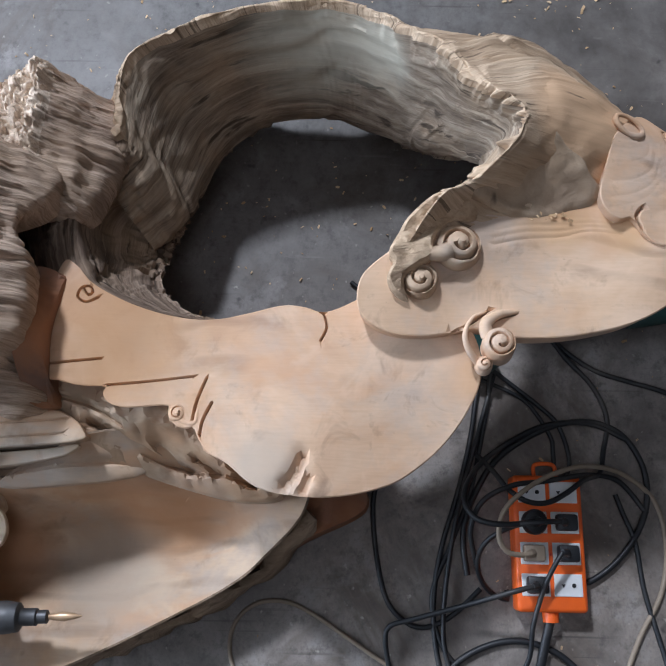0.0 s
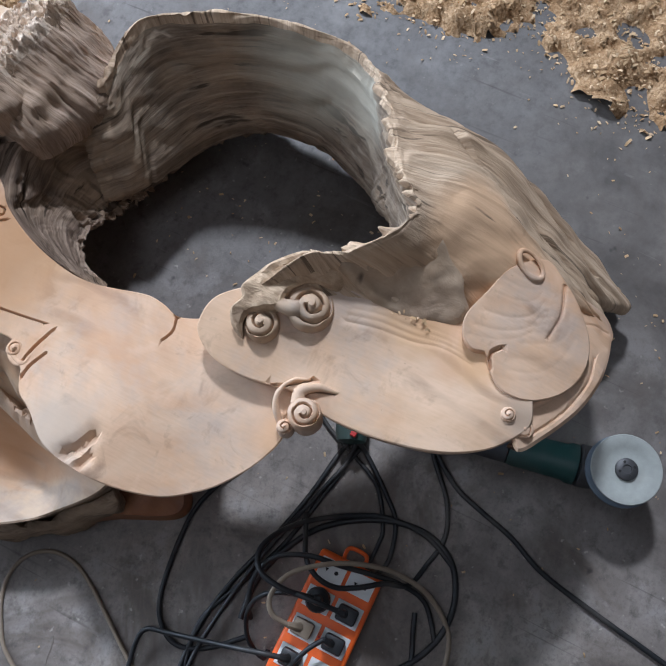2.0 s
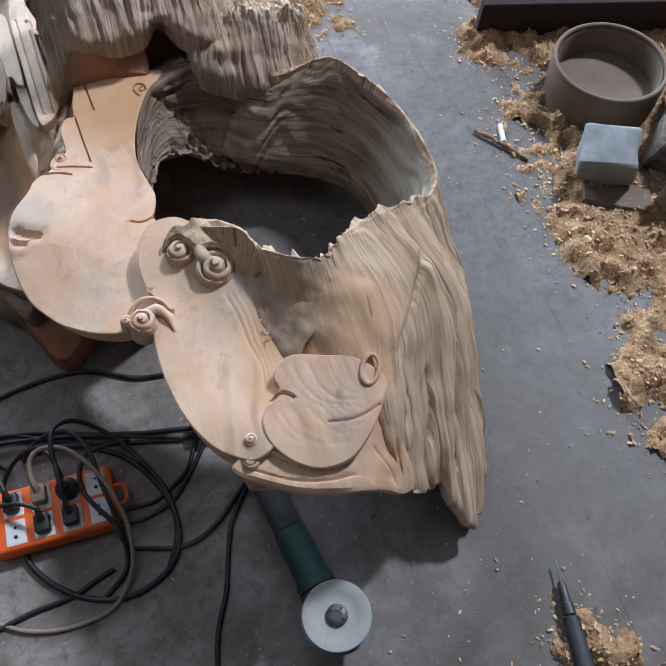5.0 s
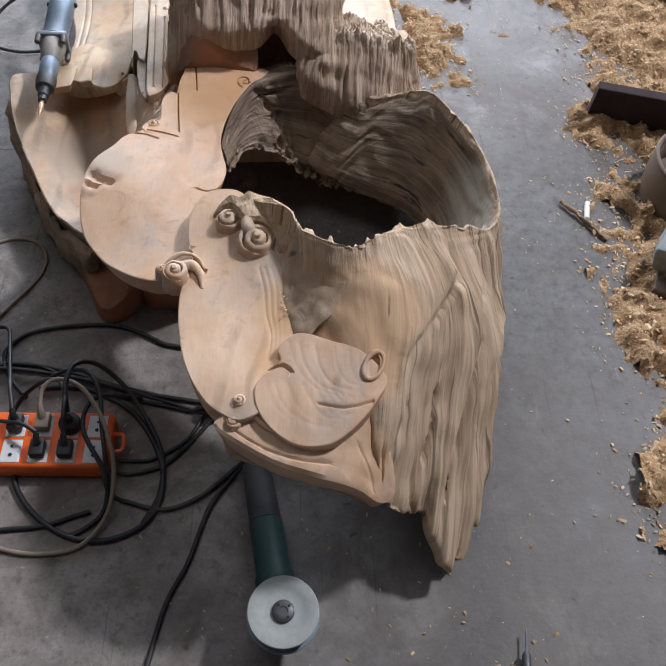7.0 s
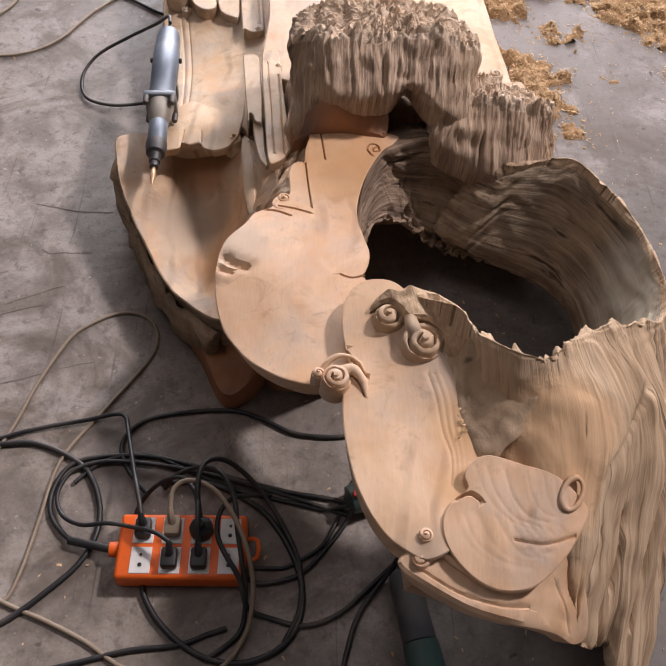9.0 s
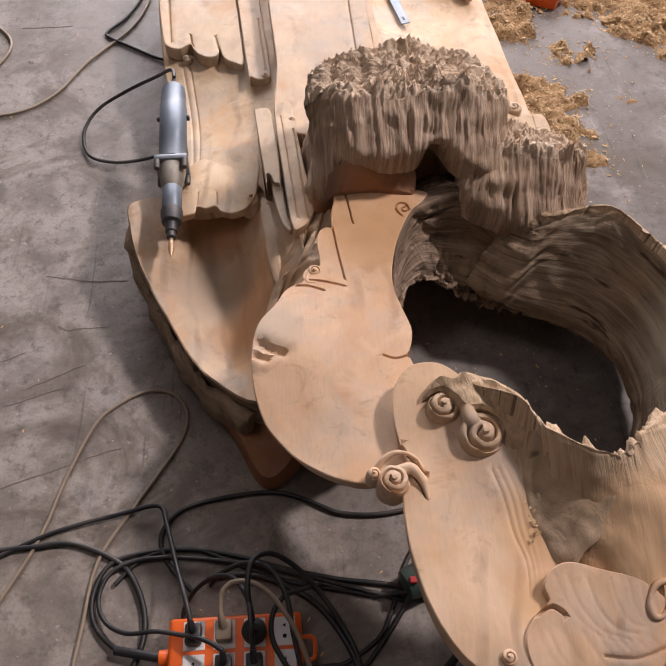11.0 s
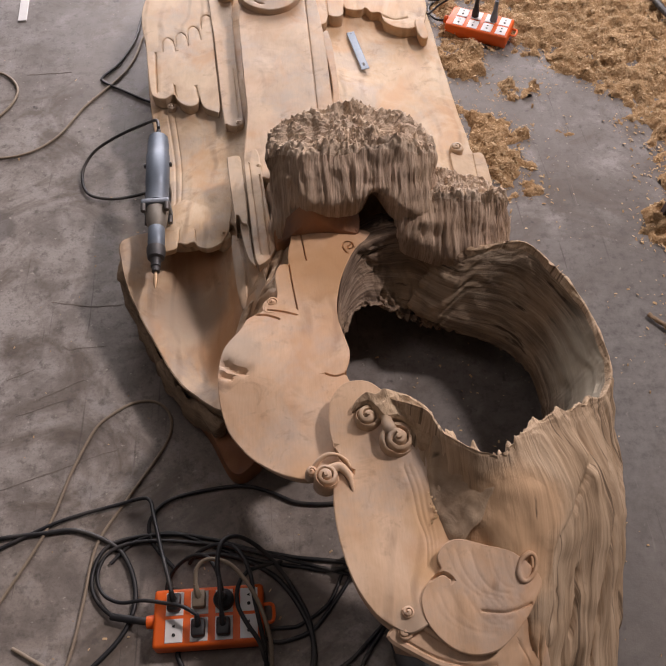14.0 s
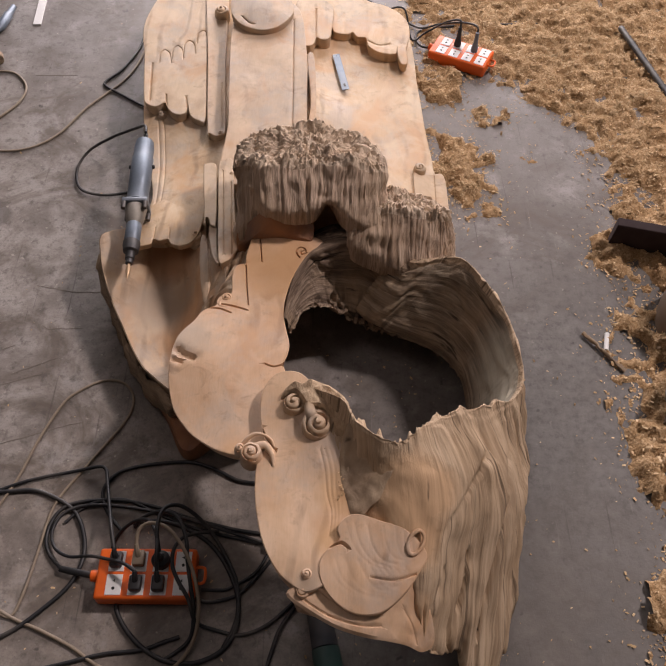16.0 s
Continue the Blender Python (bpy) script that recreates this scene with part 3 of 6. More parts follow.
torso_cuts = [
    (smooth_line([(0.166, 0.098), (0.185, 0.090), (0.208, 0.096)]), 0.012, 0.0012),
    (smooth_line([(0.144, 0.393), (0.140, 0.430), (0.136, 0.469)]), 0.012, 0.0011),
    (smooth_line([(0.120, 0.269), (0.114, 0.320), (0.108, 0.384)]), 0.012, 0.0011),
    (smooth_line([(0.118, 0.248), (0.088, 0.259), (0.060, 0.264)]), 0.014, 0.0014),
    (smooth_line([(0.085, 0.239), (0.060, 0.250), (0.040, 0.252)]), 0.014, 0.0014),
    (smooth_line([(0.238, 0.424), (0.233, 0.420), (0.237, 0.414), (0.245, 0.418), (0.243, 0.430), (0.230, 0.434), (0.223, 0.422), (0.230, 0.406)], 5), 0.012, 0.0011),
    (smooth_line([(-0.022, 0.142), (-0.006, 0.128), (0.016, 0.118)]), 0.014, 0.009),
    (smooth_line([(-0.028, 0.118), (-0.010, 0.110)]), 0.010, 0.007),
]
V, F = slab(torso_line, torso_top, below(torso_top, 0.055), 0.010, 0.0016, 0.016, torso_cuts, tooled(0.0009, 3))
carve("lower_plate", V, F, wood_torso, "smooth pale carved plate with incised feather lines")

# raised plate
thigh_top = surface([(0.170, 0.010, 0.350), (0.175, -0.09, 0.345), (0.164, -0.18, 0.348), (0.19, -0.30, 0.352), (0.240, -0.375, 0.352), (0.275, -0.360, 0.362), (0.328, -0.30, 0.366),
                     (0.25, -0.20, 0.356), (0.30, -0.15, 0.368), (0.335, -0.17, 0.372), (0.25, -0.03, 0.366), (0.29, -0.06, 0.374), (0.22, 0.035, 0.360), (0.345, -0.24, 0.368)])
thigh_line = smooth_line([(0.200, 0.050), (0.178, 0.030), (0.167, 0.000), (0.166, -0.040), (0.172, -0.075), (0.176, -0.105), (0.166, -0.140), (0.164, -0.185), (0.170, -0.241), (0.185, -0.300),
                          (0.210, -0.346), (0.239, -0.373), (0.268, -0.385), (0.310, -0.360), (0.340, -0.310), (0.350, -0.250), (0.345, -0.170), (0.330, -0.100), (0.305, -0.040), (0.275, 0.005), (0.240, 0.045)], 6, True)
thigh_cuts = [
    (smooth_line([(0.168, -0.060), (0.180, -0.090), (0.198, -0.116)]), 0.014, 0.0013),
    (smooth_line([(0.150, -0.104), (0.172, -0.108), (0.188, -0.128), (0.195, -0.150)]), 0.014, 0.0013),
]
thigh_cuts += [(smooth_line([(0.283 + 0.009 * k, -0.125), (0.292 + 0.009 * k, -0.165), (0.296 + 0.008 * k, -0.210), (0.304 + 0.006 * k, -0.250), (0.300 + 0.006 * k, -0.290)]), 0.0012 - 0.0003 * k, 0.0030) for k in range(4)]
V, F = slab(thigh_line, thigh_top, lambda q: np.minimum(thigh_top(q) - 0.03, 0.300), 0.010, 0.0016, 0.006, thigh_cuts, tooled(0.0008, 5))
carve("raised_plate", V, F, wood_thigh, "raised pale carved plate with a rounded edge")

# two-lobed leaf
leaf_top = surface([(0.300, -0.370, 0.366), (0.292, -0.330, 0.370), (0.330, -0.275, 0.382), (0.346, -0.415, 0.352), (0.385, -0.421, 0.350), (0.430, -0.373, 0.362), (0.462, -0.323, 0.370),
                    (0.430, -0.284, 0.383), (0.38, -0.33, 0.372), (0.345, -0.34, 0.372)])
leaf_line = smooth_line([(0.300, -0.313), (0.318, -0.300), (0.314, -0.283), (0.326, -0.265), (0.350, -0.258), (0.390, -0.270), (0.432, -0.284), (0.468, -0.320), (0.456, -0.350), (0.430, -0.384),
                         (0.392, -0.414), (0.352, -0.420), (0.314, -0.404), (0.288, -0.372), (0.284, -0.338)], 6, True)
leaf_cuts = [(smooth_line([(0.300, -0.312), (0.320, -0.306), (0.332, -0.314)]), 0.014, 0.0020), (smooth_line([(0.372, -0.362), (0.410, -0.366), (0.450, -0.355)]), 0.004, 0.0025)]
for k in range(9):
    a, b = 0.020 * k + 0.006 * math.sin(5.0 * k), 0.004 * math.sin(3.1 * k)
    leaf_cuts.append((smooth_line([(0.330 + a, -0.272 - 0.14 * a + b), (0.340 + 0.9 * a, -0.308 + b), (0.362 + 0.75 * a, -0.336 + 0.1 * a + b), (0.396 + 0.5 * a, -0.350 + 0.25 * a)]), 0.0003 + 0.0004 * math.sin(2.3 * k) ** 2, 0.0030))
    leaf_cuts.append((smooth_line([(0.298 + 0.8 * a, -0.330 - 0.1 * a), (0.312 + 0.8 * a, -0.366 + 0.05 * a + b), (0.342 + 0.6 * a, -0.388 + 0.12 * a + b), (0.384 + 0.3 * a, -0.396 + 0.2 * a)]), 0.0002 + 0.0002 * math.sin(1.7 * k) ** 2, 0.0034))
V, F = slab(leaf_line, leaf_top, level(0.31), 0.008, 0.0014, 0.004, leaf_cuts, tooled(0.0011, 8, 40, 14))
carve("leaf", V, F, wood_leaf, "two-lobed carved leaf of honey-coloured wood")

# front lip under the leaf
lip_top = surface([(0.235, -0.385, 0.346), (0.30, -0.42, 0.338), (0.36, -0.445, 0.325), (0.42, -0.450, 0.292), (0.475, -0.450, 0.235), (0.46, -0.40, 0.290), (0.44, -0.36, 0.335), (0.33, -0.38, 0.35), (0.26, -0.36, 0.35)])
V, F = slab(smooth_line([(0.228, -0.384), (0.262, -0.410), (0.312, -0.436), (0.360, -0.448), (0.400, -0.450), (0.436, -0.450), (0.468, -0.452), (0.490, -0.430), (0.470, -0.370), (0.420, -0.340), (0.300, -0.345), (0.258, -0.362)], 6, True),
            lip_top, lambda q: lip_top(q) - 0.085, 0.009, 0.004, 0.02, [(smooth_line([(0.255, -0.392), (0.30, -0.418), (0.35, -0.432), (0.39, -0.430)]), 0.004, 0.003), (smooth_line([(0.430, -0.400), (0.448, -0.425), (0.456, -0.450)]), 0.003, 0.003)], tooled(0.003, 11, 30, 50))
carve("lip", V, F, wood_leaf)


# scrolls
def scroll(name, at, radius, turns, start, height, material, tail=(), hand=1, rise=0.0):
    """A rolled volute: a domed drum with a spiral groove wound in to its raised eye, and a tapering ridge that runs into it."""
    nr, na = 22, 52
    V, F = [], []
    for i in range(nr + 1):
        q = i / nr
        for k in range(na):
            a = k / na * 2 * math.pi
            # the groove's distance from the middle at this angle, for each winding
            f = ((hand * (a - start)) / (2 * math.pi)) % 1.0
            gap = min(abs(q - (1 - 0.78 * (f + m) / turns)) for m in range(int(turns) + 1) if f + m <= turns) if f <= turns else 1.0
            swell = 1 + 0.10 * math.cos(a - start)
            z = height * (0.55 + 0.45 * (1 - q * q)) - 0.55 * height * math.exp(-((gap / 0.055) ** 2)) + (0.25 * height if q < 0.16 else 0.0)
            z -= 0.5 * height * max(0.0, (q - 0.88) / 0.12) ** 2
            V.append((at[0] + q * radius * swell * math.cos(a), at[1] + q * radius * swell * math.sin(a), at[2] + z + rise * q * math.cos(a - start)))
    for k in range(na):
        a = k / na * 2 * math.pi
        V.append((at[0] + 1.02 * radius * math.cos(a), at[1] + 1.02 * radius * math.sin(a), at[2] - min(0.035, 1.2 * radius)))
    for i in range(nr + 1):
        for k in range(na):
            b, c = i * na + k, i * na + (k + 1) % na
            F.append((b, b + na, c + na, c))
    V = np.array(V)
    if len(tail):
        t = resample(smooth_line(list(tail) + [(at[0] + 0.86 * radius * math.cos(start), at[1] + 0.86 * radius * math.sin(start), at[2] + 0.2 * height)], 6), 0.003)
        V1, F1 = tube(t, np.linspace(0.16, 0.46, len(t)) * radius, 10)
        V1[:, 2] -= 0.003
        F += [tuple(k + len(V) for k in f) for f in F1]
        V = np.vstack([V, V1])
    V = V + 0.0006 * fbm(V * 120, 19, 2)[:, None]
    return carve(name, V, F, material, "", 50)


scroll("scroll", (0.154, -0.130, 0.352), 0.021, 1.8, 1.0, 0.016, wood_thigh, [(0.198, -0.154, 0.352), (0.193, -0.130, 0.356), (0.180, -0.112, 0.358)], -1)
scroll("scroll", (0.131, -0.112, 0.336), 0.011, 1.4, 1.2, 0.012, wood_thigh, [(0.199, -0.114, 0.350), (0.186, -0.094, 0.354), (0.164, -0.086, 0.354), (0.146, -0.092, 0.348)], 1)
scroll("scroll", (0.232, -0.030, 0.364), 0.023, 1.6, 0.6, 0.018, wood_crest, [(0.268, -0.004, 0.384), (0.258, -0.010, 0.386), (0.250, -0.018, 0.382)], 1)
scroll("scroll", (0.279, -0.080, 0.366), 0.031, 2.0, 1.9, 0.024, wood_crest, [(0.268, -0.012, 0.388), (0.262, -0.040, 0.388), (0.266, -0.062, 0.384)], -1, 0.004)
scroll("scroll", (0.262, -0.356, 0.357), 0.010, 1.5, 1.0, 0.009, wood_leaf)
scroll("scroll", (0.256, -0.381, 0.347), 0.012, 1.4, 0.6, 0.008, wood_leaf, [(0.335, -0.412, 0.349), (0.306, -0.394, 0.354), (0.280, -0.374, 0.354)])
# oval loop at the corner of the leaf
ring = smooth_line([(0.449 + 0.013 * math.cos(a) + 0.006 * math.sin(a), -0.306 + 0.019 * math.sin(a), 0.384 + 0.006 * math.sin(a)) for a in np.arange(12) / 12 * 2 * math.pi], 4, True)
V, F = tube(np.vstack([ring, ring[:2]]), 0.0036 + 0.0014 * vnoise(np.vstack([ring, ring[:2]]) * 60, 95), 8)
V[:, 2] -= 0.006
carve("loop", V, F, wood_leaf, "carved oval loop", 60)


scroll("scroll", (0.071, 0.284, 0.288), 0.0125, 1.6, 2.0, 0.010, wood_torso, [(0.114, 0.241, 0.296), (0.092, 0.251, 0.296), (0.074, 0.257, 0.296), (0.057, 0.263, 0.296)])
scroll("scroll", (0.028, 0.239, 0.282), 0.0085, 1.3, 2.0, 0.008, wood_torso, [(0.079, 0.232, 0.292), (0.059, 0.245, 0.292), (0.041, 0.25, 0.292)])

# hollow root round the opening: inner foot, rim, outer belly, hem
RING = [
    ((0.375, 0.385, 0.110), (0.455, 0.455, 0.240), (0.500, 0.490, 0.180), (0.520, 0.500, 0.030)),
    ((0.415, 0.335, 0.120), (0.500, 0.405, 0.268), (0.540, 0.450, 0.200), (0.550, 0.470, 0.030)),
    ((0.455, 0.318, 0.108), (0.548, 0.408, 0.280), (0.590, 0.445, 0.190), (0.595, 0.460, 0.030)),
    ((0.540, 0.290, 0.092), (0.603, 0.390, 0.300), (0.640, 0.420, 0.180), (0.645, 0.430, 0.030)),
    ((0.588, 0.245, 0.100), (0.648, 0.330, 0.300), (0.690, 0.352, 0.180), (0.700, 0.360, 0.040)),
    ((0.615, 0.185, 0.110), (0.683, 0.245, 0.300), (0.722, 0.255, 0.180), (0.735, 0.258, 0.100)),
    ((0.622, 0.106, 0.110), (0.702, 0.150, 0.297), (0.734, 0.148, 0.180), (0.740, 0.145, 0.125)),
    ((0.610, 0.050, 0.100), (0.700, 0.080, 0.297), (0.732, 0.040, 0.170), (0.738, 0.020, 0.110)),
    ((0.590, 0.000, 0.100), (0.672, 0.025, 0.305), (0.716, -0.080, 0.180), (0.724, -0.130, 0.040)),
    ((0.575, -0.040, 0.100), (0.610, -0.020, 0.355), (0.676, -0.150, 0.245), (0.685, -0.330, 0.035)),
    ((0.550, -0.060, 0.130), (0.555, -0.055, 0.398), (0.622, -0.195, 0.310), (0.610, -0.468, 0.050)),
    ((0.525, -0.075, 0.160), (0.515, -0.080, 0.412), (0.566, -0.200, 0.352), (0.545, -0.436, 0.135)),
    ((0.500, -0.100, 0.200), (0.478, -0.100, 0.425), (0.512, -0.225, 0.396), (0.480, -0.450, 0.215)),
    ((0.470, -0.120, 0.240), (0.450, -0.130, 0.440), (0.466, -0.226, 0.416), (0.458, -0.400, 0.290)),
    ((0.440, -0.130, 0.280), (0.420, -0.150, 0.446), (0.426, -0.216, 0.418), (0.432, -0.322, 0.350)),
    ((0.400, -0.110, 0.300), (0.385, -0.134, 0.438), (0.390, -0.198, 0.408), (0.378, -0.280, 0.352)),
    ((0.370, -0.080, 0.300), (0.350, -0.095, 0.416), (0.354, -0.165, 0.384), (0.340, -0.250, 0.348)),
    ((0.345, -0.055, 0.300), (0.338, -0.070, 0.412), (0.328, -0.115, 0.380), (0.314, -0.175, 0.345)),
    ((0.320, -0.030, 0.300), (0.322, -0.046, 0.414), (0.310, -0.080, 0.382), (0.300, -0.120, 0.345)),
    ((0.250, -0.005, 0.300), (0.270, -0.010, 0.388), (0.272, -0.030, 0.380), (0.276, -0.060, 0.350)),
]


def ring_profile(foot, rim, belly, hem):
    a, b, c, d = (np.array(k) for k in (foot, rim, belly, hem))
    inner = 0.5 * (a + b) + np.array([0.0, 0.0, 0.02])
    lip = b + 0.18 * (c - b) + np.array([0, 0, 0.012])
    back = d + 0.30 * (a - d) + np.array([0, 0, 0.02])
    return [a, inner, b, lip, c, 0.5 * (c + d) + np.array([0, 0, 0.008]), d, back]


SKIRT_CRACKS = [([(0.590, -0.130), (0.574, -0.172), (0.545, -0.224), (0.520, -0.268), (0.502, -0.309), (0.485, -0.350)], 0.0035), ([(0.640, -0.200), (0.622, -0.250), (0.600, -0.330), (0.585, -0.400)], 0.004),
                ([(0.510, -0.330), (0.494, -0.370), (0.480, -0.395)], 0.0035), ([(0.560, -0.290), (0.550, -0.335), (0.538, -0.375)], 0.003), ([(0.655, -0.090), (0.650, -0.190), (0.640, -0.290)], 0.003)]


def ring_shape(P, N, u, v):
    """Round-running streaks inside, long fibres and cracks outside, torn rim and hem."""
    out = np.clip((v - 0.27) * 7, 0, 1)
    calm = 1 - 0.92 * np.clip((u - 0.585) * 13, 0, 1) * np.clip((0.80 - v) * 8, 0, 1)
    slant = u * 62 + 4.0 * v + 1.7 * fbm(np.c_[u * 11, v * 3.5], 9, 3)
    fib = fbm(np.c_[slant * 1.5, v * 5.0], 21, 3)
    coarse = fbm(np.c_[slant * 0.45, v * 2.6], 27, 2)
    lump = fbm(P * 13, 5, 3)
    knots = np.maximum(fbm(np.c_[slant * 0.9, v * 9], 83, 3), 0)
    long = sum(np.exp(-(line_distance(resample(smooth_line(c, 8), 0.004), P[:, :2] + 0.005 * np.c_[fib, coarse]) / w) ** 2) for c, w in SKIRT_CRACKS)
    crack = np.maximum(vnoise(np.c_[slant * 1.0, v * 7.0], 77) - 0.58, 0)
    flaky = np.abs(fbm(np.c_[P[:, 0] * 34, P[:, 1] * 34, P[:, 2] * 70], 87, 3)) * 2
    inner = fbm(np.c_[u * 9 + 2 * v, v * 60 + 3 * fbm(np.c_[u * 14, v * 6], 26, 2)], 25, 3)
    d = out * calm * (0.0044 * fib + 0.0048 * coarse + 0.005 * knots - 0.050 * crack - 0.011 * np.minimum(long, 1)) + 0.006 * lump * (0.4 + 0.6 * out) + (1 - out) * (0.0034 * inner + 0.007 * np.clip(1 - u * 9, 0, 1) * (flaky - 0.3))
    Q = P + N * d[:, None]
    rim = np.exp(-((v - 2 / 8) / 0.045) ** 2)
    Q[:, 2] += rim * (0.004 * fbm(np.c_[u * 37, u * 0], 31, 4))
    Q[:, 1] += rim * (0.013 * fbm(np.c_[u * 70, u * 0 + 3], 41, 3)) * np.clip((u - 0.40) * 20, 0, 1)
    hem = np.exp(-((v - 6 / 8) / 0.08) ** 2)
    jag = vnoise(np.c_[u * 48, u * 0], 51) + 0.6 * vnoise(np.c_[u * 120, u * 0], 52)
    side = np.clip((u - 0.36) * 9, 0, 1) * np.clip((0.615 - u) * 14, 0, 1)
    Q[:, 1] += hem * 0.024 * jag * side
    Q[:, 2] += hem * 0.010 * jag * side
    return Q


V, F = loft([ring_profile(*r) for r in RING], 30, 16, False, True, ring_shape)
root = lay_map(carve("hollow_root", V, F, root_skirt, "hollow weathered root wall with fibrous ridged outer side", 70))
# inner and underside faces take the wood with shade in its colour
root.data.materials.append(root_inner_shaded)
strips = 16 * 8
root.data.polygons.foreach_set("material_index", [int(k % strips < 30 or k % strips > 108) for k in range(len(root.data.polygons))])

# inner wall behind the opening, its colour darkened for the shade there
REAR = [((0.200, 0.240, 0.284), (0.216, 0.246, 0.215)), ((0.214, 0.340, 0.284), (0.244, 0.312, 0.210)), ((0.255, 0.425, 0.290), (0.284, 0.346, 0.185)), ((0.320, 0.448, 0.302), (0.340, 0.356, 0.125)),
        ((0.390, 0.440, 0.298), (0.386, 0.352, 0.085)), ((0.440, 0.425, 0.270), (0.420, 0.340, 0.090)), ((0.480, 0.408, 0.262), (0.452, 0.330, 0.100)), ((0.515, 0.415, 0.262), (0.480, 0.325, 0.100))]


def rear_shape(P, N, u, v):
    """A smooth hollowed cheek with long streaks; torn flakes along its foot and at two seams."""
    hold = np.clip(np.minimum(v, 1 - v) * 9, 0.12, 1)
    warp = 2.2 * fbm(np.c_[u * 5, v * 4], 64, 2)
    streak = fbm(np.c_[u * 5, v * 46 + 4 * warp], 61, 3)
    seam = np.exp(-((u - 0.36 - 0.10 * (v - 0.2) + 0.02 * warp) / 0.040) ** 2) + np.exp(-((u - 0.80 + 0.05 * warp) / 0.045) ** 2)
    torn = np.exp(-((v - 0.36) / 0.07) ** 2) + np.minimum(seam, 1)
    flake = np.abs(fbm(np.c_[P[:, 0] * 75 + 2 * warp, P[:, 1] * 34, P[:, 2] * 46], 66, 3))
    cheek = np.exp(-((u - 0.58) / 0.15) ** 2) * np.sin(np.clip(v / 0.4, 0, 1) * np.pi)
    Q = P + N * (hold * (0.0028 * streak + 0.004 * fbm(P * 14, 69, 2) + 0.015 * torn * (flake - 0.22)))[:, None]
    Q[:, 1] += 0.030 * cheek
    foot = np.exp(-((v - 0.42) / 0.1) ** 2)
    Q[:, 2] += foot * (0.010 * fbm(np.c_[u * 26, u * 0], 63, 3)) * np.clip(u * 4 - 0.5, 0, 1)
    return Q


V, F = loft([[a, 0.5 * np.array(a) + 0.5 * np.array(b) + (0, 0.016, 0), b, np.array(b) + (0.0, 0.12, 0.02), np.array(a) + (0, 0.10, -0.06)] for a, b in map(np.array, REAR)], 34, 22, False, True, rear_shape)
lay_map(carve("inner_wall", V, F, root_rear_shaded, "streaked inner wall of the hollow with shade in its colour", 60))


def stump(name, base, top, middle, seed, material, label):
    base, top = np.array(base), np.array(top)
    c = np.array(middle)
    st = [[b + (0, 0, -0.05), b, b * 0.5 + t * 0.5 + (0, 0, 0.008), t, 0.6 * t + 0.4 * c, 0.12 * t + 0.88 * c] for b, t in zip(base, top)]

    def shape(P, N, u, v):
        w = u + 0.010 * fbm(np.c_[u * 20, v * 4], seed + 21, 2)
        fib = fbm(np.c_[w * 120 + 3 * fbm(P * 9, seed + 31, 2), v * 3.0, u * 0], seed, 4)
        gap = np.maximum(vnoise(np.c_[w * 80, v * 3.4], seed + 5) - 0.52, 0)
        lump = fbm(P * 16, seed + 3, 3)
        side = np.clip(1 - np.abs(v - 0.38) * 2.2, 0, 1)
        Q = P + N * ((0.0045 * fib + 0.013 * lump - 0.017 * gap) * side)[:, None]
        cap = np.clip((v - 0.50) * 12, 0, 1)
        spike = np.abs(vnoise(P[:, :2] * 120, seed + 9)) + 0.8 * np.abs(vnoise(P[:, :2] * 230, seed + 11))
        Q[:, 1] += 0.075 * np.exp(-(((Q[:, 0] - 0.298) / 0.024) ** 2 + ((Q[:, 2] - 0.335) / 0.034) ** 2) * (Q[:, 1] < 0.6)) * (Q[:, 1] < 0.6)
        scoop = np.exp(-(((Q[:, 0] - 0.108) / 0.036) ** 2 + ((Q[:, 2] - 0.350) / 0.050) ** 2)) * (Q[:, 1] < 0.6)
        Q[:, 1] += 0.045 * scoop
        Q[:, 2] += cap * (0.010 * fbm(P[:, :2] * 40, seed + 7, 3) + 0.011 * spike)
        return Q

    V, F = loft(st, 26, 14, True, False, shape)
    C = 14 * 5 + 1
    F.append(tuple(k * C + C - 1 for k in range(len(V) // C)))
    ob = carve(name, V, F, material, label, 70)
    ob.data.materials.append(root_frayed)
    ob.data.polygons.foreach_set("material_index", [int(k % (C - 1) >= 14 * 3 - 4) for k in range(len(ob.data.polygons) - 1)] + [1])
    return ob


stump("tall_stump", [(0.078, 0.478, 0.285), (0.130, 0.474, 0.355), (0.200, 0.474, 0.372), (0.265, 0.474, 0.378), (0.330, 0.468, 0.368), (0.400, 0.462, 0.345), (0.440, 0.520, 0.310), (0.435, 0.620, 0.230), (0.380, 0.720, 0.220),
                     (0.250, 0.760, 0.230), (0.120, 0.740, 0.230), (0.072, 0.640, 0.250)],
      [(0.082, 0.600, 0.392), (0.145, 0.572, 0.424), (0.210, 0.566, 0.432), (0.270, 0.565, 0.440), (0.325, 0.562, 0.446), (0.385, 0.562, 0.436), (0.425, 0.580, 0.410), (0.415, 0.640, 0.405), (0.350, 0.685, 0.418),
       (0.245, 0.705, 0.425), (0.130, 0.690, 0.412), (0.078, 0.645, 0.398)], (0.25, 0.63, 0.440), 101, root_stump, "tall weathered stump with a frayed sawn top")
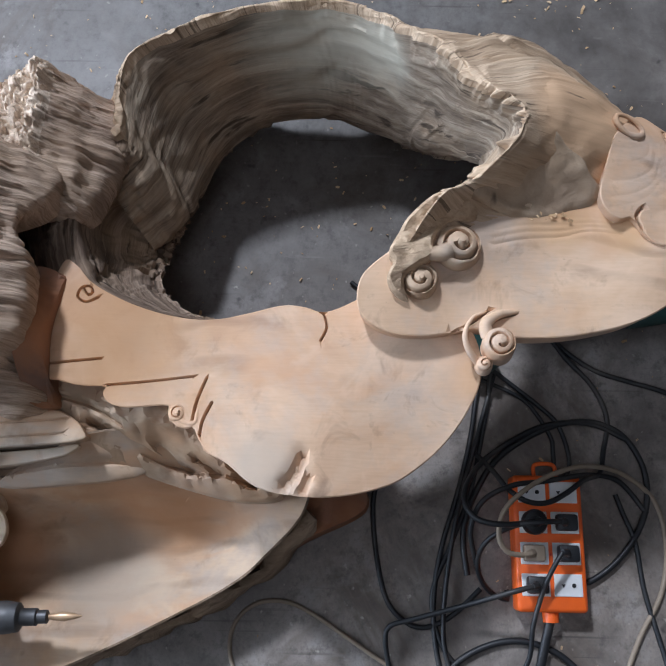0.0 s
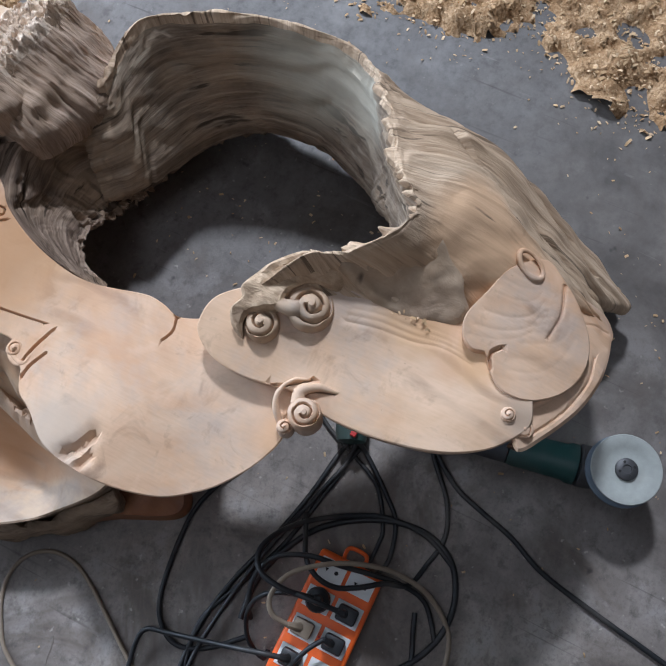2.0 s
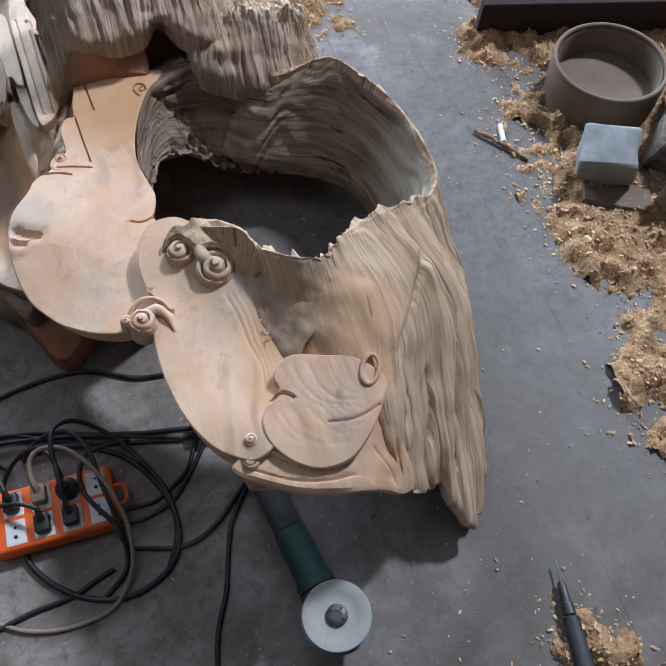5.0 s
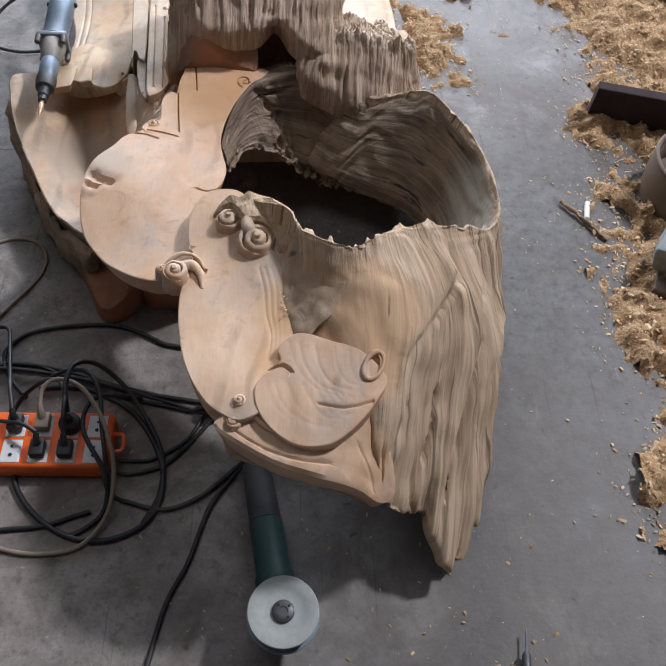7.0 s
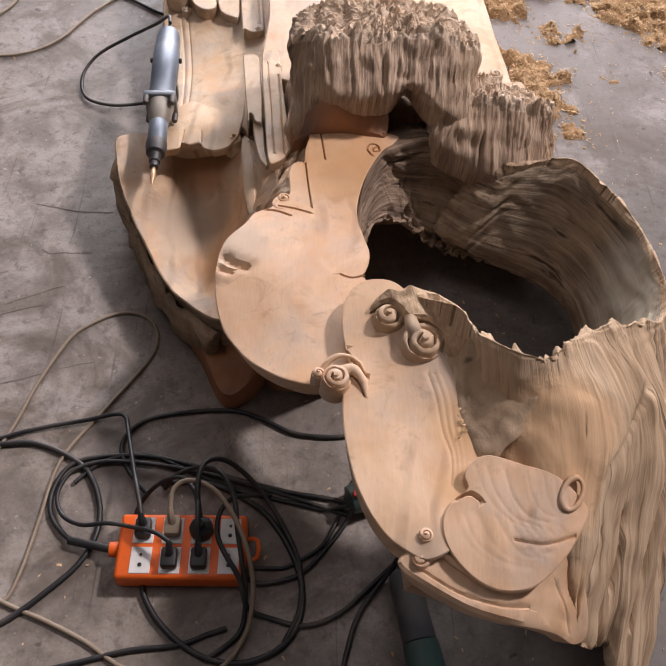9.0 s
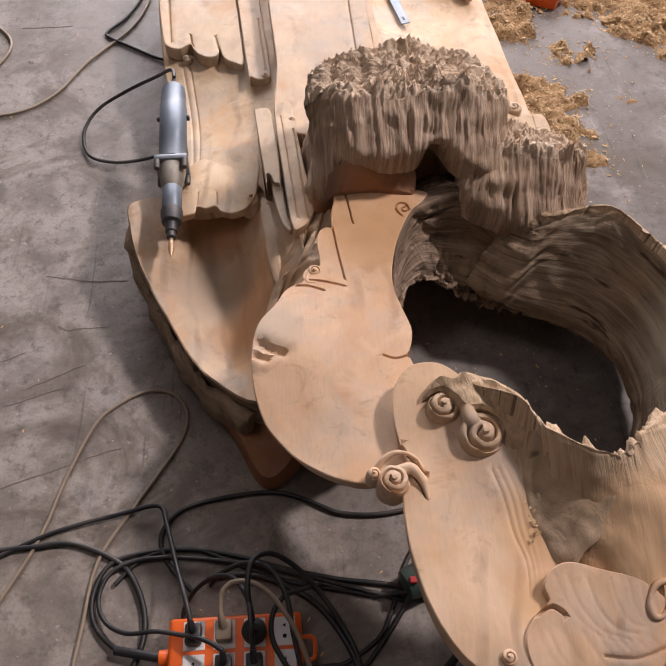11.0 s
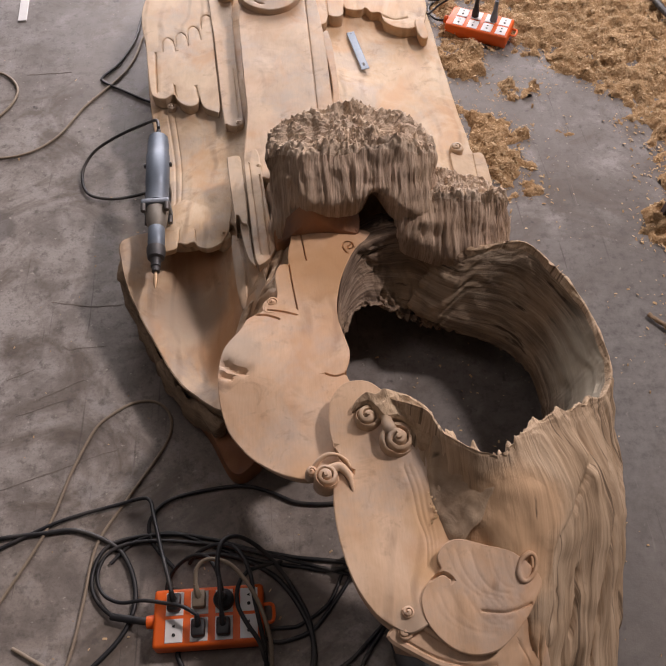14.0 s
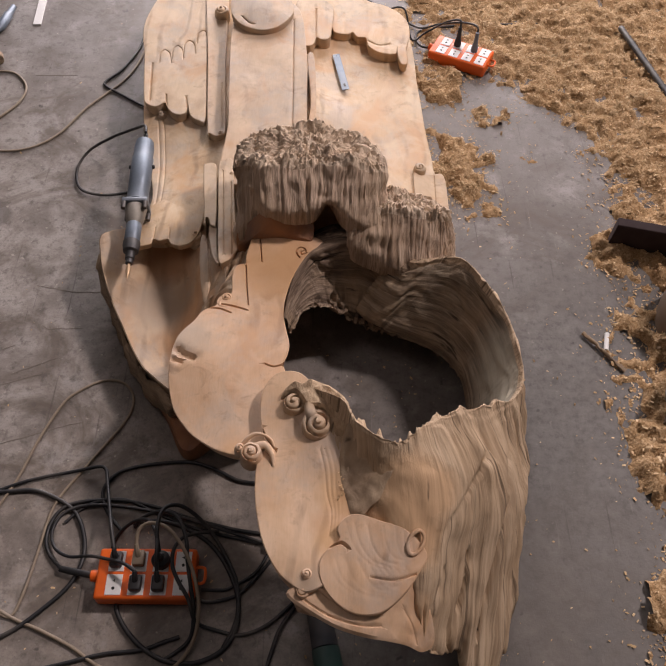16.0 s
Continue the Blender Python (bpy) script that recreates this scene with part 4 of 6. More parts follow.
stump("low_stump", [(0.350, 0.440, 0.300), (0.420, 0.420, 0.270), (0.480, 0.405, 0.245), (0.540, 0.420, 0.240), (0.592, 0.470, 0.220), (0.612, 0.530, 0.190), (0.600, 0.600, 0.170), (0.500, 0.620, 0.200), (0.400, 0.600, 0.250), (0.350, 0.520, 0.300)],
      [(0.380, 0.490, 0.352), (0.425, 0.502, 0.350), (0.480, 0.506, 0.342), (0.535, 0.506, 0.334), (0.572, 0.504, 0.326), (0.586, 0.530, 0.316), (0.575, 0.570, 0.305), (0.500, 0.585, 0.320), (0.420, 0.580, 0.340), (0.385, 0.540, 0.350)],
      (0.48, 0.54, 0.335), 151, root_stump, "low weathered stump with a frayed sawn top")

# reddish carved recess below the tall stump
red_top = surface([(0.08, 0.465, 0.275), (0.12, 0.452, 0.288), (0.16, 0.484, 0.360), (0.25, 0.484, 0.335), (0.20, 0.462, 0.310), (0.27, 0.450, 0.295), (0.10, 0.49, 0.310)])
V, F = slab(smooth_line([(0.084, 0.455), (0.120, 0.462), (0.180, 0.464), (0.235, 0.454), (0.258, 0.452), (0.258, 0.484), (0.200, 0.488), (0.090, 0.488)], 6, True), red_top, level(0.24), 0.008, 0.003, 0, (), tooled(0.005, 15, 12, 110))
carve("recess", V, F, wood_red, "reddish freshly gouged wood")

neck_top = surface([(0.02, 0.235, 0.262), (0.06, 0.27, 0.268), (0.085, 0.36, 0.266), (0.11, 0.44, 0.268), (0.09, 0.49, 0.255), (0.04, 0.46, 0.218), (0.01, 0.37, 0.190), (-0.015, 0.27, 0.185), (0.04, 0.36, 0.230), (-0.02, 0.18, 0.22)])
V, F = slab(smooth_line([(-0.020, 0.150), (0.060, 0.200), (0.110, 0.290), (0.130, 0.400), (0.130, 0.480), (0.075, 0.500), (0.040, 0.470), (0.012, 0.390), (-0.018, 0.290), (-0.034, 0.205)], 6, True), lambda q: np.minimum(neck_top(q), 0.256), level(0.06), 0.007, 0.004, 0.0,
            [(smooth_line([(0.066, 0.419), (0.041, 0.365), (0.021, 0.326), (0.005, 0.282)]), 0.022, 0.0060), (smooth_line([(0.034, 0.324), (0.010, 0.282), (0.001, 0.237)]), 0.024, 0.0070), (smooth_line([(0.020, 0.271), (0.001, 0.230), (-0.013, 0.190)]), 0.022, 0.0060), (smooth_line([(0.037, 0.229), (0.011, 0.218), (-0.013, 0.188)]), 0.026, 0.0070), (smooth_line([(0.101, 0.467), (0.087, 0.415), (0.063, 0.372)]), 0.008, 0.0040), (smooth_line([(0.077, 0.480), (0.055, 0.435), (0.050, 0.395)]), 0.008, 0.0040)], lambda q: 0.0045 * fbm(np.c_[(q[:, 0] + 0.6 * q[:, 1]) * 26, (q[:, 1] - 0.6 * q[:, 0]) * 90], 17, 3))
carve("neck_side", V, F, wood_gouged, "gouged slope beside the neck")

# bowl-shaped shell beside the torso
bowl_top = surface([(-0.270, 0.560, 0.150), (-0.262, 0.460, 0.128), (-0.205, 0.335, 0.122), (-0.145, 0.225, 0.121), (-0.105, 0.180, 0.125), (-0.035, 0.125, 0.150), (-0.215, 0.46, 0.112), (-0.13, 0.36, 0.070), (-0.08, 0.25, 0.078),
                    (-0.12, 0.48, 0.068), (-0.015, 0.48, 0.165), (0.0, 0.36, 0.180), (-0.03, 0.25, 0.130), (-0.06, 0.40, 0.082), (-0.16, 0.57, 0.080)])
V, F = slab(smooth_line([(-0.282, 0.600), (-0.284, 0.530), (-0.262, 0.450), (-0.205, 0.330), (-0.150, 0.228), (-0.108, 0.178), (-0.040, 0.120), (0.030, 0.130), (0.060, 0.300), (0.040, 0.480), (-0.040, 0.640), (-0.180, 0.660)], 6, True),
            bowl_top, level(0.004), 0.012, 0.003, 0.012, [(smooth_line([(-0.03, 0.30), (-0.02, 0.42), (-0.03, 0.52)]), 0.004, 0.006)], tooled(0.0014, 19))
carve("shell_bowl", V, F, wood_bowl, "hollowed shell-shaped bowl of swirling grain", sides=root_bark)
edge = resample(smooth_line([(-0.255, 0.650, 0.090), (-0.282, 0.560, 0.118), (-0.270, 0.470, 0.100), (-0.213, 0.345, 0.090), (-0.156, 0.230, 0.088), (-0.116, 0.174, 0.092), (-0.048, 0.112, 0.105)], 8), 0.006)
V, F = tube(edge, 0.013 + 0.005 * vnoise(edge * 40, 91), 10)
V = V + 0.005 * fbm(np.c_[V[:, 0] * 60, V[:, 1] * 20, V[:, 2] * 60], 93, 3)[:, None]
V[:, 2] = np.where(V[:, 2] < 0.095, V[:, 2] - 0.05, V[:, 2])
carve("bark_rim", V, F, root_bark, "dark bark edge of the shell bowl", 60)
V, F = slab(smooth_line([(-0.135, 0.230), (-0.080, 0.125), (-0.034, 0.035), (0.010, 0.045), (0.050, 0.110), (0.080, 0.250), (0.040, 0.330), (-0.080, 0.330)], 5, True), surface([(-0.13, 0.23, 0.070), (-0.03, 0.04, 0.05), (0.05, 0.10, 0.09), (0.03, 0.3, 0.08), (-0.08, 0.3, 0.05)]),
            level(0.002), 0.014, 0.006, -0.004, (), tooled(0.008, 29, 25, 25))
carve("foot_wedge", V, F, wood_red, "dark reddish wedge-shaped foot")

# added block, mostly hidden, keeps light from passing below the lower plate
under_light_block = surface([(0.04, 0.08, 0.225), (0.17, 0.06, 0.235), (0.16, 0.30, 0.225), (0.05, 0.32, 0.205), (0.11, 0.18, 0.23)])
V, F = slab(smooth_line([(0.040, 0.075), (0.110, 0.060), (0.168, 0.060), (0.178, 0.150), (0.160, 0.300), (0.050, 0.320), (0.030, 0.180)], 5, True), under_light_block, level(0.002), 0.014, 0.006, 0.004, (), tooled(0.006, 31, 25, 25))
carve("under_light_block", V, F, wood_red, "unseen reddish block added below the lower plate to stop light")

# ridge of the body below feathers
body_top = surface([(-0.20, 0.60, 0.160), (-0.10, 0.80, 0.150), (-0.06, 0.95, 0.150), (-0.04, 0.56, 0.170), (0.02, 0.62, 0.190), (0.05, 0.75, 0.200), (0.13, 1.15, 0.190), (0.21, 0.94, 0.190), (0.30, 0.95, 0.150), (0.352, 1.243, 0.116),
                    (0.54, 0.86, 0.130), (0.58, 1.18, 0.118), (0.60, 0.60, 0.130), (0.45, 1.42, 0.105), (0.30, 1.42, 0.118), (0.57, 1.55, 0.090), (-0.24, 1.30, 0.125), (-0.20, 1.10, 0.140), (-0.10, 1.50, 0.130), (0.10, 1.60, 0.170)])
V, F = slab(smooth_line([(-0.190, 0.600), (-0.120, 0.598), (-0.070, 0.590), (-0.020, 0.605), (0.030, 0.440), (0.150, 0.480), (0.400, 0.500), (0.600, 0.490), (0.634, 0.570), (0.630, 0.720), (0.627, 0.835), (0.602, 0.870), (0.598, 0.940), (0.588, 1.070), (0.581, 1.270),
                         (0.574, 1.560), (0.520, 1.690), (0.250, 1.780), (-0.080, 1.740), (-0.285, 1.560), (-0.285, 1.360), (-0.252, 1.080), (-0.226, 0.940), (-0.180, 0.750), (-0.190, 0.620)], 6, True),
            body_top, level(0.003), 0.016, 0.0025, 0.012, [(smooth_line([(-0.205, 1.06), (-0.175, 0.85), (-0.160, 0.62)]), 0.003, 0.004), (smooth_line([(-0.188, 1.06), (-0.160, 0.85), (-0.150, 0.66)]), 0.003, 0.003)], tooled(0.0018, 33, 14, 10))
carve("wing_base", V, F, wood_panel, "broad carved wing base of bright wood")


def raised(name, outline, top, thick, material, cuts=(), label="", under=0.003, n=6, relief=0.0012, seed=40):
    f = surface(top) if isinstance(top, list) else top
    V, F = slab(smooth_line(outline, n, True), f, below(f, thick), 0.011, 0.0018, under, cuts, tooled(relief, seed, 20, 12))
    return carve(name, V, F, material, label)


def flat(z, sx=0.0, sy=0.0, at=(0, 0)):
    return lambda q: z + sx * (q[:, 0] - at[0]) + sy * (q[:, 1] - at[1])


raised("wing_lip", [(-0.205, 0.541), (-0.178, 0.545), (-0.154, 0.553), (-0.151, 0.570), (-0.133, 0.562), (-0.113, 0.567), (-0.104, 0.552), (-0.081, 0.543), (-0.054, 0.551), (-0.038, 0.570), (-0.029, 0.600), (-0.025, 0.680), (-0.060, 0.720), (-0.150, 0.720), (-0.190, 0.660)], lambda q: body_top(q) + 0.004 - 0.004 * np.clip((q[:, 1] - 0.62) * 12, 0, 1.4), 0.022, wood_panel,
       [(np.array([(-0.151, 0.570), (-0.150, 0.610)]), 0.004, 0.0025), (np.array([(-0.110, 0.566), (-0.112, 0.600)]), 0.004, 0.0025)], "scalloped overhanging edge of the wing", under=0.006)
raised("centre_column", [(0.028, 0.700), (0.020, 0.930), (0.008, 1.120), (0.000, 1.400), (0.060, 1.500), (0.190, 1.500), (0.228, 1.300), (0.238, 0.940), (0.244, 0.740)], flat(0.240, 0.02, 0.0), 0.075, wood_column,
       [(np.array([(0.199, 0.76), (0.196, 1.05), (0.188, 1.42)]), 0.005, 0.0022)], "flat carved centre strip with a straight incised line", n=4, seed=43)
raised("centre_rim", [(0.236, 0.940), (0.245, 1.060), (0.240, 1.180), (0.232, 1.300), (0.252, 1.300), (0.262, 1.100), (0.258, 0.940)], flat(0.20), 0.06, wood_column, n=4)
raised("round_boss", [(-0.006, 1.500), (-0.004, 1.420), (0.030, 1.362), (0.085, 1.336), (0.140, 1.352), (0.176, 1.400), (0.186, 1.460), (0.150, 1.540), (0.060, 1.560)], [(0.0, 1.45, 0.262), (0.18, 1.45, 0.262), (0.09, 1.34, 0.262), (0.09, 1.45, 0.276), (0.09, 1.55, 0.27)], 0.04,
       wood_column, [(smooth_line([(0.030, 1.400), (0.050, 1.372), (0.066, 1.362)]), 0.006, 0.003)], "rounded carved boss", seed=47)
# scalloped feathers
raised("feather_fan", [(-0.296, 1.505), (-0.272, 1.298), (-0.250, 1.125), (-0.235, 1.089), (-0.207, 1.078), (-0.184, 1.097), (-0.171, 1.067), (-0.145, 1.043), (-0.119, 1.051), (-0.115, 1.081), (-0.103, 1.040), (-0.078, 1.020), (-0.058, 1.032), (-0.076, 1.271), (-0.099, 1.586), (-0.098, 1.742), (-0.227, 1.737)], flat(0.176), 0.035, wood_feather,
       [(smooth_line([(-0.225, 1.287), (-0.227, 1.330), (-0.215, 1.350), (-0.199, 1.334), (-0.189, 1.288)]), 0.004, 0.0026),
        (smooth_line([(-0.189, 1.307), (-0.191, 1.351), (-0.179, 1.372), (-0.163, 1.355), (-0.153, 1.308)]), 0.004, 0.0026),
        (smooth_line([(-0.155, 1.335), (-0.157, 1.379), (-0.145, 1.400), (-0.128, 1.383), (-0.119, 1.336)]), 0.004, 0.0026),
        (smooth_line([(-0.118, 1.387), (-0.120, 1.432), (-0.107, 1.454), (-0.091, 1.437), (-0.082, 1.388)]), 0.004, 0.0026),
        (np.array([(-0.178, 1.082), (-0.185, 1.134)]), 0.006, 0.0028),
        (np.array([(-0.115, 1.069), (-0.125, 1.125)]), 0.006, 0.0028),
        (np.array([(-0.230, 1.110), (-0.245, 1.283)]), 0.006, 0.0028)], "fan of rounded carved feathers with an incised row of tips", seed=51)
raised("feather_strip", [(-0.111, 1.686), (-0.080, 1.341), (-0.048, 0.987), (-0.039, 0.957), (-0.017, 0.943), (0.002, 0.958), (0.003, 0.996), (-0.018, 1.261), (-0.033, 1.555), (-0.038, 1.689)], flat(0.185), 0.045, wood_column, [(np.array([(-0.006, 0.981), (-0.022, 1.181)]), 0.003, 0.0025)], "long rounded feather strip", n=5)
scroll("scroll", (-0.194, 1.074, 0.148), 0.012, 1.4, 0.0, 0.010, wood_feather)
scroll("scroll", (-0.009, 0.957, 0.178), 0.013, 1.4, 0.0, 0.010, wood_column)
scroll("scroll", (-0.050, 1.521, 0.196), 0.024, 1.6, 0.0, 0.020, wood_column)
raised("side_strip", [(-0.009, 0.552), (-0.029, 0.745), (-0.025, 0.761), (-0.009, 0.766), (0.003, 0.756), (0.011, 0.695), (0.020, 0.551), (0.013, 0.544), (0.006, 0.547), (0.000, 0.566), (-0.006, 0.571)], flat(0.247), 0.06, wood_feather, (), n=5)
raised("side_strip", [(0.002, 0.550), (0.013, 0.547), (0.022, 0.541), (0.029, 0.472), (0.036, 0.429), (0.021, 0.446), (0.008, 0.498)], flat(0.238), 0.06, wood_feather, (), n=5)
raised("side_strip", [(0.037, 0.432), (0.022, 0.592), (0.011, 0.747), (0.021, 0.766), (0.045, 0.769), (0.059, 0.640), (0.076, 0.502), (0.081, 0.467), (0.072, 0.441), (0.054, 0.422)], flat(0.255), 0.07, wood_feather, [(np.array([(0.048, 0.688), (0.068, 0.445)]), 0.004, 0.002), (np.array([(0.024, 0.727), (0.048, 0.449)]), 0.003, 0.0016)], n=5)
scroll("scroll", (0.046, 0.721, 0.250), 0.0075, 1.4, 0.0, 0.007, wood_feather)
raised("thorn", [(-0.022, 0.548), (0.004, 0.520), (0.030, 0.462), (0.060, 0.430), (0.040, 0.380), (0.006, 0.345), (-0.012, 0.420)], [(-0.02, 0.54, 0.20), (0.03, 0.46, 0.235), (0.06, 0.43, 0.240), (0.0, 0.35, 0.185), (0.02, 0.42, 0.215)], 0.08, wood_column, [(smooth_line([(0.0, 0.53), (0.012, 0.45), (0.018, 0.37)]), 0.01, 0.006)], "pointed thorn-like carved ridge", n=4)
# right-hand feathers
raised("feather_fan", [(0.186, 1.500), (0.190, 1.440), (0.206, 1.408), (0.230, 1.398), (0.250, 1.412), (0.258, 1.450), (0.272, 1.440), (0.296, 1.446), (0.306, 1.480), (0.306, 1.640), (0.200, 1.660)], flat(0.165, -0.1, 0, (0.25, 1.4)), 0.04, wood_feather,
       [(np.array([(0.257, 1.45), (0.256, 1.60)]), 0.005, 0.003)], seed=61)
raised("feather_fan", [(0.312, 1.640), (0.310, 1.520), (0.330, 1.496), (0.362, 1.496), (0.376, 1.510), (0.392, 1.486), (0.420, 1.484), (0.428, 1.440), (0.460, 1.412), (0.500, 1.404), (0.535, 1.424), (0.565, 1.500), (0.560, 1.600), (0.500, 1.670), (0.400, 1.690)],
       flat(0.142, -0.06, 0, (0.4, 1.45)), 0.035, wood_panel, [(smooth_line([(0.425, 1.47), (0.460, 1.45), (0.500, 1.46)]), 0.004, 0.004)], "scalloped carved feathers at the wing end", seed=63)
raised("curled_tip", [(0.522, 1.440), (0.520, 1.390), (0.528, 1.350), (0.545, 1.345), (0.552, 1.370), (0.548, 1.420), (0.556, 1.460)], flat(0.142), 0.03, wood_panel, n=5)
raised("edge_strip", [(0.540, 0.520), (0.537, 0.740), (0.538, 0.850), (0.560, 0.842), (0.600, 0.850), (0.624, 0.838), (0.627, 0.720), (0.622, 0.520)], flat(0.142), 0.02, wood_feather, [(np.array([(0.59, 0.54), (0.592, 0.70), (0.596, 0.84)]), 0.003, 0.002)], n=4)
scroll("scroll", (0.556, 0.868, 0.142), 0.018, 1.4, 0.0, 0.012, wood_feather)
scroll("scroll", (-0.042, 0.582, 0.158), 0.021, 1.7, 4.0, 0.020, wood_panel)

# rounded sheet hanging from the rim into the hollow
flap_top = surface([(0.338, -0.078, 0.418), (0.352, -0.098, 0.424), (0.386, -0.136, 0.444), (0.420, -0.155, 0.450), (0.416, -0.196, 0.432), (0.385, -0.228, 0.404), (0.342, -0.256, 0.376), (0.318, -0.175, 0.368), (0.358, -0.165, 0.398), (0.362, -0.212, 0.392), (0.330, -0.220, 0.368)])
V, F = slab(smooth_line([(0.336, -0.078), (0.352, -0.098), (0.386, -0.138), (0.418, -0.158), (0.424, -0.180), (0.414, -0.200), (0.398, -0.216), (0.388, -0.236), (0.372, -0.246), (0.356, -0.262), (0.342, -0.256), (0.330, -0.236), (0.320, -0.205), (0.315, -0.172), (0.324, -0.120)], 6, True),
            flap_top, lambda q: flap_top(q) - 0.022, 0.005, 0.006, 0.006, [(smooth_line([(0.350, -0.10), (0.338, -0.15), (0.334, -0.20)]), 0.004, 0.012), (smooth_line([(0.400, -0.160), (0.372, -0.190), (0.352, -0.235)]), 0.003, 0.010)], lambda q: 0.0045 * fbm(np.c_[q[:, 0] * 38, q[:, 1] * 30], 73, 3))
carve("rim_flap", V, F, root_sheet, "rounded grey-brown sheet below the rim", 60)

# crest above the scrolls, torn and grey
crest_top = surface([(0.215, 0.004, 0.372), (0.255, 0.004, 0.392), (0.300, -0.022, 0.402), (0.335, -0.065, 0.412), (0.25, -0.03, 0.388), (0.262, -0.055, 0.384), (0.30, -0.060, 0.392), (0.318, -0.095, 0.384)])
V, F = slab(smooth_line([(0.206, -0.014), (0.214, 0.004), (0.232, 0.014), (0.250, 0.006), (0.262, 0.012), (0.284, 0.000), (0.304, -0.012), (0.330, -0.042), (0.340, -0.075), (0.330, -0.098), (0.312, -0.100), (0.306, -0.070), (0.292, -0.052), (0.276, -0.044), (0.262, -0.046), (0.252, -0.038), (0.246, -0.026), (0.235, -0.010), (0.222, -0.008)], 6, True), crest_top, level(0.33), 0.004, 0.004, 0.004, (), lambda q: 0.0035 * fbm(np.c_[q[:, 0] * 60, q[:, 1] * 45], 71, 3) + 0.003 * np.abs(vnoise(q * 90, 75)), 0.004)
carve("crest", V, F, root_crest, "torn grey crest between two rolled scrolls")


def thing_mesh(name, V, F, material, label, category, group="", sharp=45, kind=""):
    return tagged(mesh_part(name, make_mesh(name, V, F, True, sharp), material), label, category, group, kind)


def sub(name, V, F, material, parent, label="", sharp=40):
    return mesh_part(name, make_mesh(name, V, F, True, sharp), material, parent, label)


# ---- power strips ----
def socket_holes(parent, x, y, z):
    for dy, r in ((0.008, 0.0028), (-0.008, 0.0028)):
        bm = bmesh.new()
        bmesh.ops.create_cone(bm, cap_ends=True, segments=3 if dy > 0 else 8, radius1=r * 1.2, radius2=r * 1.2, depth=0.001, matrix=pose(x, y + dy, z + 0.0012, 0, 0, 90))
        part("socket_hole", bm, hole_black, parent)


def power_strip(at, turn, label):
    thing = empty("power_strip", (0, 0, 0), 0, label=label, category="power strip", group="orange power strips")
    bm = box_bm(-0.103, 0.103, -0.054, 0.054, 0.0, 0.043, 0.007, 3)
    body = part("body", bm, orange_plastic, thing, "glossy orange plastic body", True)
    sub("cable_gland", *_turned([(0.012, -0.118), (0.013, -0.100), (0.012, -0.098)]), orange_plastic, thing)
    V, F = tube(smooth_line([(0.100, 0.016, 0.03), (0.116, 0.017, 0.03), (0.122, 0.010, 0.03), (0.122, -0.010, 0.03), (0.116, -0.017, 0.03), (0.100, -0.016, 0.03)], 4), 0.0034, 8)
    sub("hanging_loop", V, F, orange_plastic, thing)
    for k in range(4):
        for row, y in ((0, -0.0245), (1, 0.0245)):
            x = -0.063 + 0.0465 * k
            plate = part("socket_plate", box_bm(x - 0.0165, x + 0.0165, y - 0.0215, y + 0.0215, 0.0425, 0.0445, 0.0008, 1), white_plastic, thing, "white square socket face")
            socket_holes(plate, x, y, 0.0445)
    bm = bmesh.new()
    bmesh.ops.create_uvsphere(bm, u_segments=8, v_segments=6, radius=0.002, matrix=Matrix.Translation((-0.018, 0.0, 0.0435)))
    part("pilot_light", bm, red_plastic, thing)
    thing.matrix_world = pose(*at, 0, 0, turn)
    return thing


def _turned(profile, sides=16):
    """A turned form lying along x: rows of (radius, x), at the strip's mid height."""
    V, F = lathe(profile, sides)
    return np.c_[V[:, 2], V[:, 0], V[:, 1] + 0.022], F


strip = power_strip((-0.078, -0.2535, 0.0), 0.0, "orange eight-socket power strip crowded with plugs on the floor")
power_strip((0.757, 1.562, 0.0), -26.0, "orange eight-socket power strip beside the carving in sawdust")


# ---- cables ----
def cable(points, radius, material, label, plug=None, n=8, group="cables on the floor"):
    line = smooth_line([(*p, radius + 0.001) if len(p) == 2 else p for p in points], n)
    line = resample(line, 0.008)
    thing = empty("power_cable", tuple(line[0]), 0, label=label, category="cable", group=group)
    V, F = tube(line, radius, 8)
    sub("cord", V, F, material, thing, "", 70)
    if plug:
        x, y, kind = plug
        mat = beige_rubber if kind == "beige" else black_rubber
        if kind == "round":
            V, F = lathe([(0.019, 0.045), (0.0195, 0.058), (0.017, 0.064), (0.009, 0.068), (0.006, 0.080)], 20)
            V = V + np.array((x, y, 0))
            sub("plug", V, F, mat, thing, "round black plug")
        else:
            ob = part("plug", box_bm(x - 0.0125, x + 0.0125, y - 0.016, y + 0.016, 0.0446, 0.064, 0.004, 2), mat, thing, "moulded plug", True)
            tip = line[0]
            V, F = tube(resample(smooth_line([(x, y + 0.004, 0.060), tuple(0.5 * np.array((x, y, 0.066)) + 0.5 * tip), tuple(tip)], 5), 0.004), np.linspace(0.0075, radius * 1.2, len(resample(smooth_line([(x, y + 0.004, 0.060), tuple(0.5 * np.array((x, y, 0.066)) + 0.5 * tip), tuple(tip)], 5), 0.004))), 8)
            sub("strain_relief", V, F, mat, thing)
    return thing


